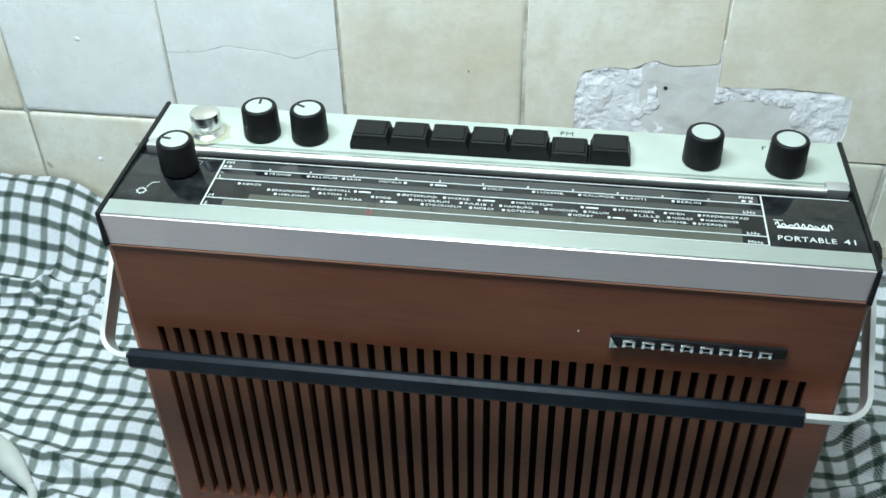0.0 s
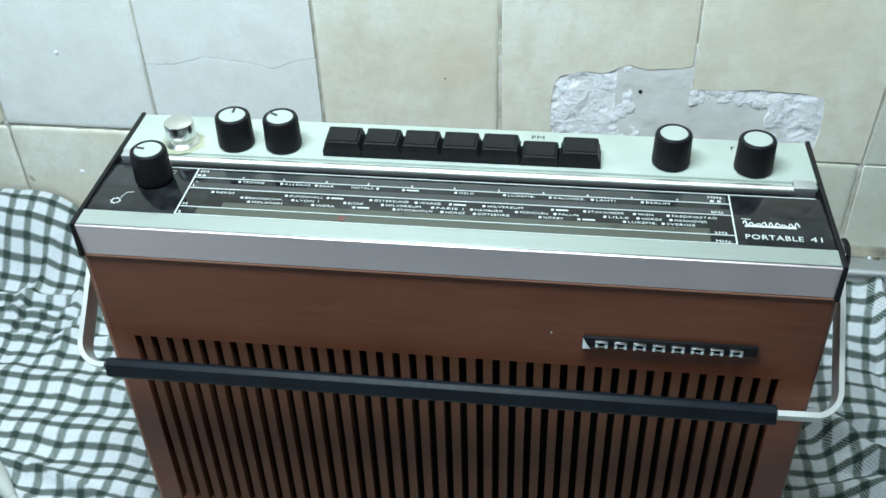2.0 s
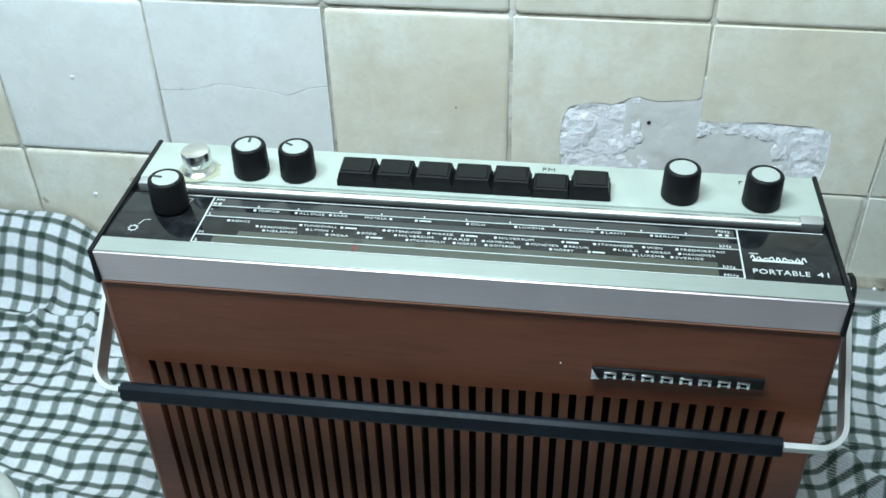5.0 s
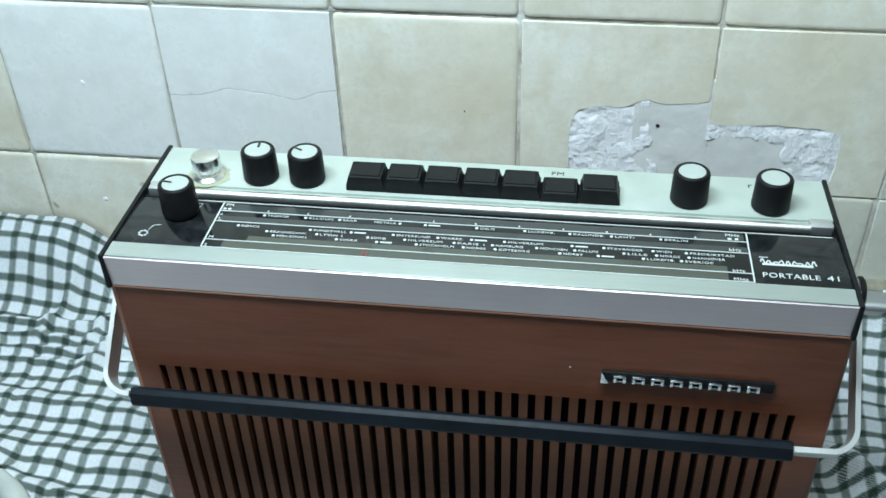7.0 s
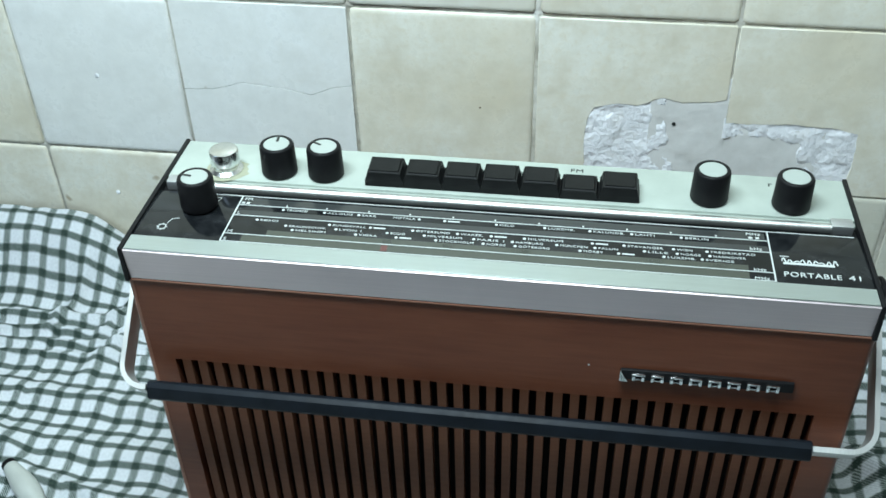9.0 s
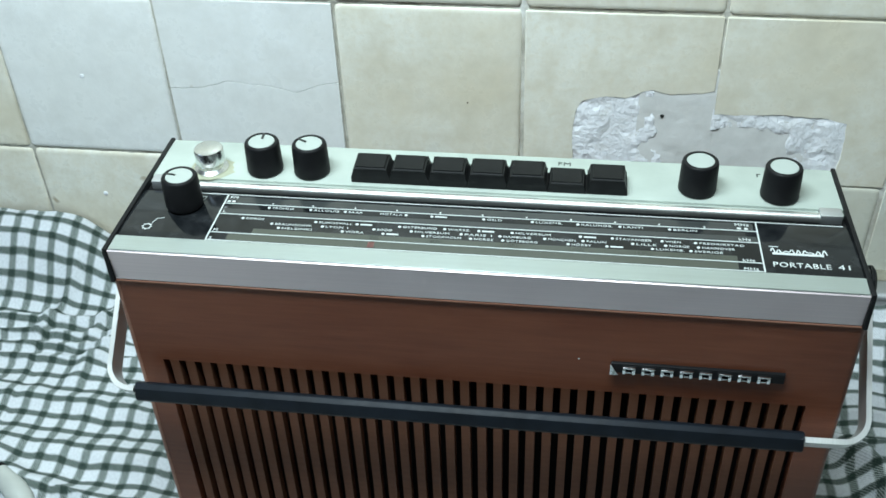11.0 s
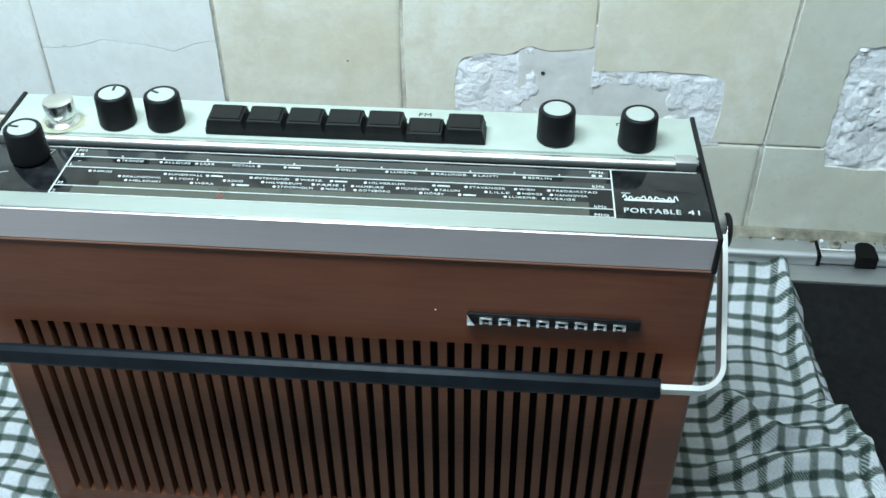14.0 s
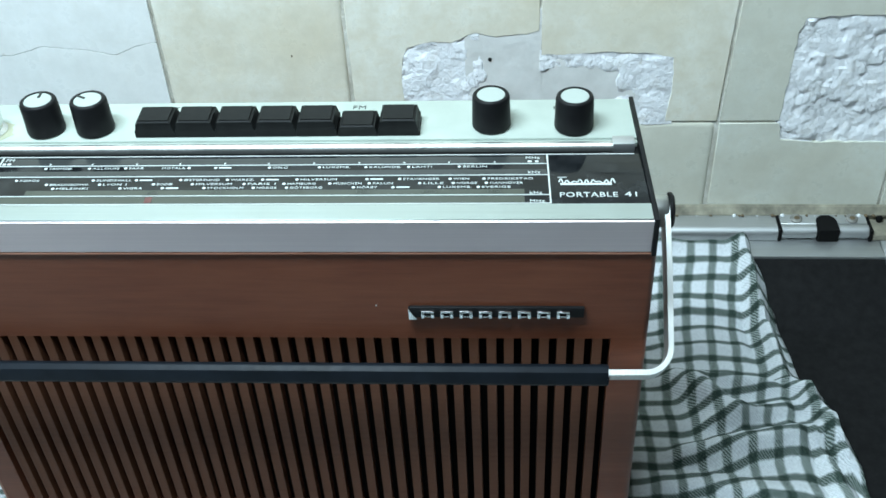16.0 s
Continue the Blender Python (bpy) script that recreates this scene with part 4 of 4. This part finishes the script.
for x in (0.0220, 0.0402, 0.0593, 0.0778, 0.0969, 0.1154, 0.1345, 0.1535, 0.1722, 0.1907, 0.2095):
    bar("scale_tick", x - 0.0003, x + 0.0003, -0.2099, -0.2090)
STATIONS = {
    -0.2124: (("TROMSØ", 0.0210), ("ALLOUIS", 0.0398), ("SAAR", 0.0553), ("MOTALA", 0.0823), ("", 0.0936), ("OSLO", 0.1162), ("LUXEMB.", 0.1371), ("KALUNDB.", 0.1565), ("LAHTI", 0.1742), ("BERLIN", 0.1950)),
    -0.2209: (("RØROS", 0.0114), ("SUNDSVALL", 0.0440), ("", 0.0622), ("ØSTERSUND", 0.0808), ("WARSZ.", 0.1003), ("", 0.1149), ("HILVERSUM", 0.1291), ("", 0.1578), ("STAVANGER", 0.1711), ("WIEN", 0.1916), ("FREDRIKSTAD", 0.2053)),
    -0.2238: (("BRAUNSCHW.", 0.0251), ("LYON 1", 0.0475), ("BODØ", 0.0701), ("HILVERSUM", 0.0863), ("PARIS 1", 0.1077), ("HAMBURG", 0.1242), ("MÜNCHEN", 0.1430), ("FALUN", 0.1590), ("LILLE", 0.1795), ("NORGE", 0.1930), ("HANNOVER", 0.2063)),
    -0.2265: (("HELSINKI", 0.0287), ("VIGRA", 0.0568), ("", 0.0745), ("STOCKHOLM", 0.0917), ("NORGE", 0.1120), ("GÖTEBORG", 0.1256), ("HÖRBY", 0.1529), ("", 0.1689), ("LUXEMB.", 0.1875), ("SVERIGE", 0.2031)),
}
DOT = finish("station_dot", lathe([(0.00070, -0.0002), (0.00070, 0.00006)], 12), PRINT)
for y, row in STATIONS.items():
    for text, x in row:
        part("station_dot", DOT, PRINT, dial, "", at=(x, y, ZP))
        if text:
            start = x - 0.0116 if text == "MOTALA" else x + 0.0013
            print_on("station_name", lettering(text, 0.00195, start, y - 0.00068, ZP, width=0.00168 * len(text) - 0.0003), PRINT)
        else:
            bar("station_name", x + 0.0014, x + 0.0066, y - 0.00042, y + 0.00042)
for text, x, y in (("FM", 0.0014, -0.2069), ("L", 0.0010, -0.2175), ("M", 0.0006, -0.2310), ("S", 0.0004, -0.2367), ("MHz", 0.2220, -0.2073), ("kHz", 0.2229, -0.2175), ("kHz", 0.2234, -0.2313), ("MHz", 0.2234, -0.2368)):
    print_on("band_name", lettering(text, 0.0026, x, y, ZP, squeeze=1.15), PRINT)
for x0, x1 in ((0.0010, 0.0024), (0.0032, 0.0046), (0.2230, 0.2246), (0.2260, 0.2274)):
    bar("small_print", x0, x1, -0.2097, -0.2085)
for text, x in (("600", 0.0711), ("800", 0.0973), ("1000", 0.1284), ("1200", 0.1568), ("1400", 0.1834), ("1600", 0.2093)):
    print_on("scale_number", lettering(text, 0.0026, x, -0.2306, ZP, align="CENTER", squeeze=1.1), PRINT_DARK)
print_on("model_name", lettering("PORTABLE", 0.0043, 0.2351, -0.2334, ZP, 0.0001, width=0.0226), PRINT)
print_on("model_number", lettering("41", 0.0043, 0.2607, -0.2332, ZP, 0.0001, width=0.0046), PRINT)
# the maker's script mark, as plain shapes: a looping line over a bar
swash = [(0.2353 + 0.0222 * k / 60, -0.2234 + (0.0011 + 0.0008 * math.sin(k * 0.23 + 1.2)) * math.sin(k * 0.9) + 0.0004 * math.sin(k * 0.37), ZP) for k in range(61)]
part("maker_mark", sweep(swash, [(-0.00026, -0.0002), (0.00026, -0.0002), (0.00026, 0.0001), (-0.00026, 0.0001)]), PRINT, dial, "white script-like mark")
bar("maker_mark", 0.2348, 0.2385, -0.2205, -0.2201)
bar("maker_mark", 0.2358, 0.2562, -0.2255, -0.2242)
# tone and volume signs beside the front knob
ring_pts = [(-0.0290 + 0.0017 * math.cos(2 * math.pi * k / 20), -0.2306 + 0.0017 * math.sin(2 * math.pi * k / 20), ZP) for k in range(21)]
part("dial_sign", sweep(ring_pts, [(-0.0002, -0.0002), (0.0002, -0.0002), (0.0002, 0.0001), (-0.0002, 0.0001)]), PRINT, dial, "small white ring sign")
for k in range(8):
    a = 2 * math.pi * k / 8
    tick = box(0.0019, 0.0024, -0.00018, 0.00018, -0.0002, 0.0001)
    bmesh.ops.transform(tick, matrix=pose(-0.0290, -0.2306, ZP, 0, 0, math.degrees(a)), verts=tick.verts)
    part("dial_sign", tick, PRINT, dial)
part("dial_sign", sweep([(-0.0275, -0.2279, ZP), (-0.0262, -0.2245, ZP), (-0.0232, -0.2238, ZP)], [(-0.00016, -0.0002), (0.00016, -0.0002), (0.00016, 0.0001), (-0.00016, 0.0001)]), PRINT, dial, "thin white pointer line")
part("dial_sign", sweep([(-0.0128, -0.2068, ZP), (-0.0092, -0.2065, ZP), (-0.0101, -0.2093, ZP), (-0.0122, -0.2101, ZP), (-0.0128, -0.2068, ZP)], [(-0.00016, -0.0002), (0.00016, -0.0002), (0.00016, 0.0001), (-0.00016, 0.0001)]), PRINT, dial, "small white outlined sign")
fm = lettering("FM", 0.0040, 0.1458, -0.1684, Z_TOP + 0.0001, squeeze=1.25)
fm.materials.append(PRINT_DARK)
part("key_name", fm, PRINT_DARK, radio, "small dark print on the deck")

for x0, x1, y0, y1 in ((0.2348, 0.2354, -0.1700, -0.1676), (0.2354, 0.2366, -0.1681, -0.1676), (0.0660, 0.0667, -0.1672, -0.1656), (0.0667, 0.0674, -0.1660, -0.1656), (0.1398, 0.1406, -0.1752, -0.1738), (0.1398, 0.1414, -0.1738, -0.1733)):
    part("deck_sign", box(x0, x1, y0, y1, Z_TOP - 0.0003, Z_TOP + 0.0001), PRINT_DARK, radio)

# maker's badge on the front, as plain shapes
badge = part("badge", box(0.1742, 0.2462, -0.2484, -0.2466, 0.1490, 0.1542, 0.0004), BLACK, radio, "black badge with raised silver shapes", True)
tri = prism([(0.1736, 0.1548), (0.1736, 0.1486), (0.1774, 0.1487), (0.1752, 0.1518)], "y", -0.2496, -0.2469, 0.0002, 1)
part("badge_shape", tri, CHROME, badge)
for k in range(8):
    x = 0.1789 + 0.0080 * k
    for x0, x1, z0, z1 in ((x, x + 0.0054, 0.1520, 0.1530), (x, x + 0.0014, 0.1492, 0.1519), (x + 0.0040, x + 0.0054, 0.1492, 0.1519), (x + 0.0015, x + 0.0039, 0.1498, 0.1507)):
        part("badge_shape", box(x0, x1, -0.2494, -0.2483, z0, z1, 0.0003, 2), CHROME, badge, "", True)

# carrying handle, hanging down in front
handle = part("handle", prism([(-0.2540, 0.1230), (-0.2560, 0.1212), (-0.2605, 0.1221), (-0.2618, 0.1243), (-0.2608, 0.1300), (-0.2582, 0.1312), (-0.2554, 0.1298)], "x", -0.0400, 0.2570, 0.0006), GRIP, radio, "dark plastic carrying grip", True)
PIV_Y, PIV_Z = -0.2030, 0.1690


def arm(sign, x_bar, x_out):
    pts = [(x_bar - sign * 0.0004, -0.2582, 0.1264), (x_bar + sign * 0.0008, -0.2582, 0.1264)]
    cx = x_out - sign * 0.0110
    for k in range(1, 9):
        a = math.pi / 2 * k / 8
        f = (1 - math.cos(a)) * 0.0110
        d = Vector((PIV_Y + 0.2582, PIV_Z - 0.1300)).normalized()
        pts.append((cx + sign * 0.0110 * math.sin(a), -0.2582 + d.x * f, 0.1264 + d.y * f))
    pts.append((x_out, PIV_Y - 0.02, PIV_Z - 0.014))
    pts.append((x_out, PIV_Y, PIV_Z))
    bm = bmesh.new()
    d = Vector((0, PIV_Y + 0.2582, PIV_Z - 0.1300)).normalized()
    wide = Vector((0, -d.z, d.y))
    rings = []
    P = [Vector(p) for p in pts]
    for k, p in enumerate(P):
        t = (P[min(k + 1, len(P) - 1)] - P[max(k - 1, 0)]).normalized()
        thin = t.cross(wide).normalized()
        ring = []
        for u, v in ((-1, -0.8), (-0.8, -1), (0.8, -1), (1, -0.8), (1, 0.8), (0.8, 1), (-0.8, 1), (-1, 0.8)):
            ring.append(bm.verts.new(p + wide * u * 0.0060 + thin * v * 0.0014))
        rings.append(ring)
    for a, b in zip(rings, rings[1:]):
        for k in range(8):
            bm.faces.new((a[k], a[(k + 1) % 8], b[(k + 1) % 8], b[k]))
    bm.faces.new(rings[0][::-1])
    bm.faces.new(rings[-1])
    return bm


for sign, x_bar, x_out in ((1, 0.2570, 0.2825), (-1, -0.0400, -0.0526)):
    part("handle_arm", arm(sign, x_bar, x_out), SILVER, handle, "flat satin silver arm", True)
    boss = lathe([(0.0070, 0.0), (0.0070, 0.006), (0.0064, 0.0068)], 28)
    bmesh.ops.transform(boss, matrix=pose(x_out - sign * 0.0060, PIV_Y, PIV_Z, 0, 90 * sign, 0), verts=boss.verts)
    part("pivot_boss", boss, SILVER, handle, "", True)
    cap = lathe([(0.0078, 0.0), (0.0078, 0.0012), (0.0066, 0.0022)], 28)
    bmesh.ops.transform(cap, matrix=pose(x_out + sign * 0.0010, PIV_Y, PIV_Z, 0, 90 * sign, 0), verts=cap.verts)
    part("pivot_cap", cap, BLACK, handle, "black pivot cap", True)

# the radio is drawn to a nominal size; this sets its true size and place
radio.scale = (0.9887, 0.9757, 1.0359)
radio.rotation_euler = (0, 0, 0.00745)
radio.location = (0.1080, -0.1841, 0.0016)
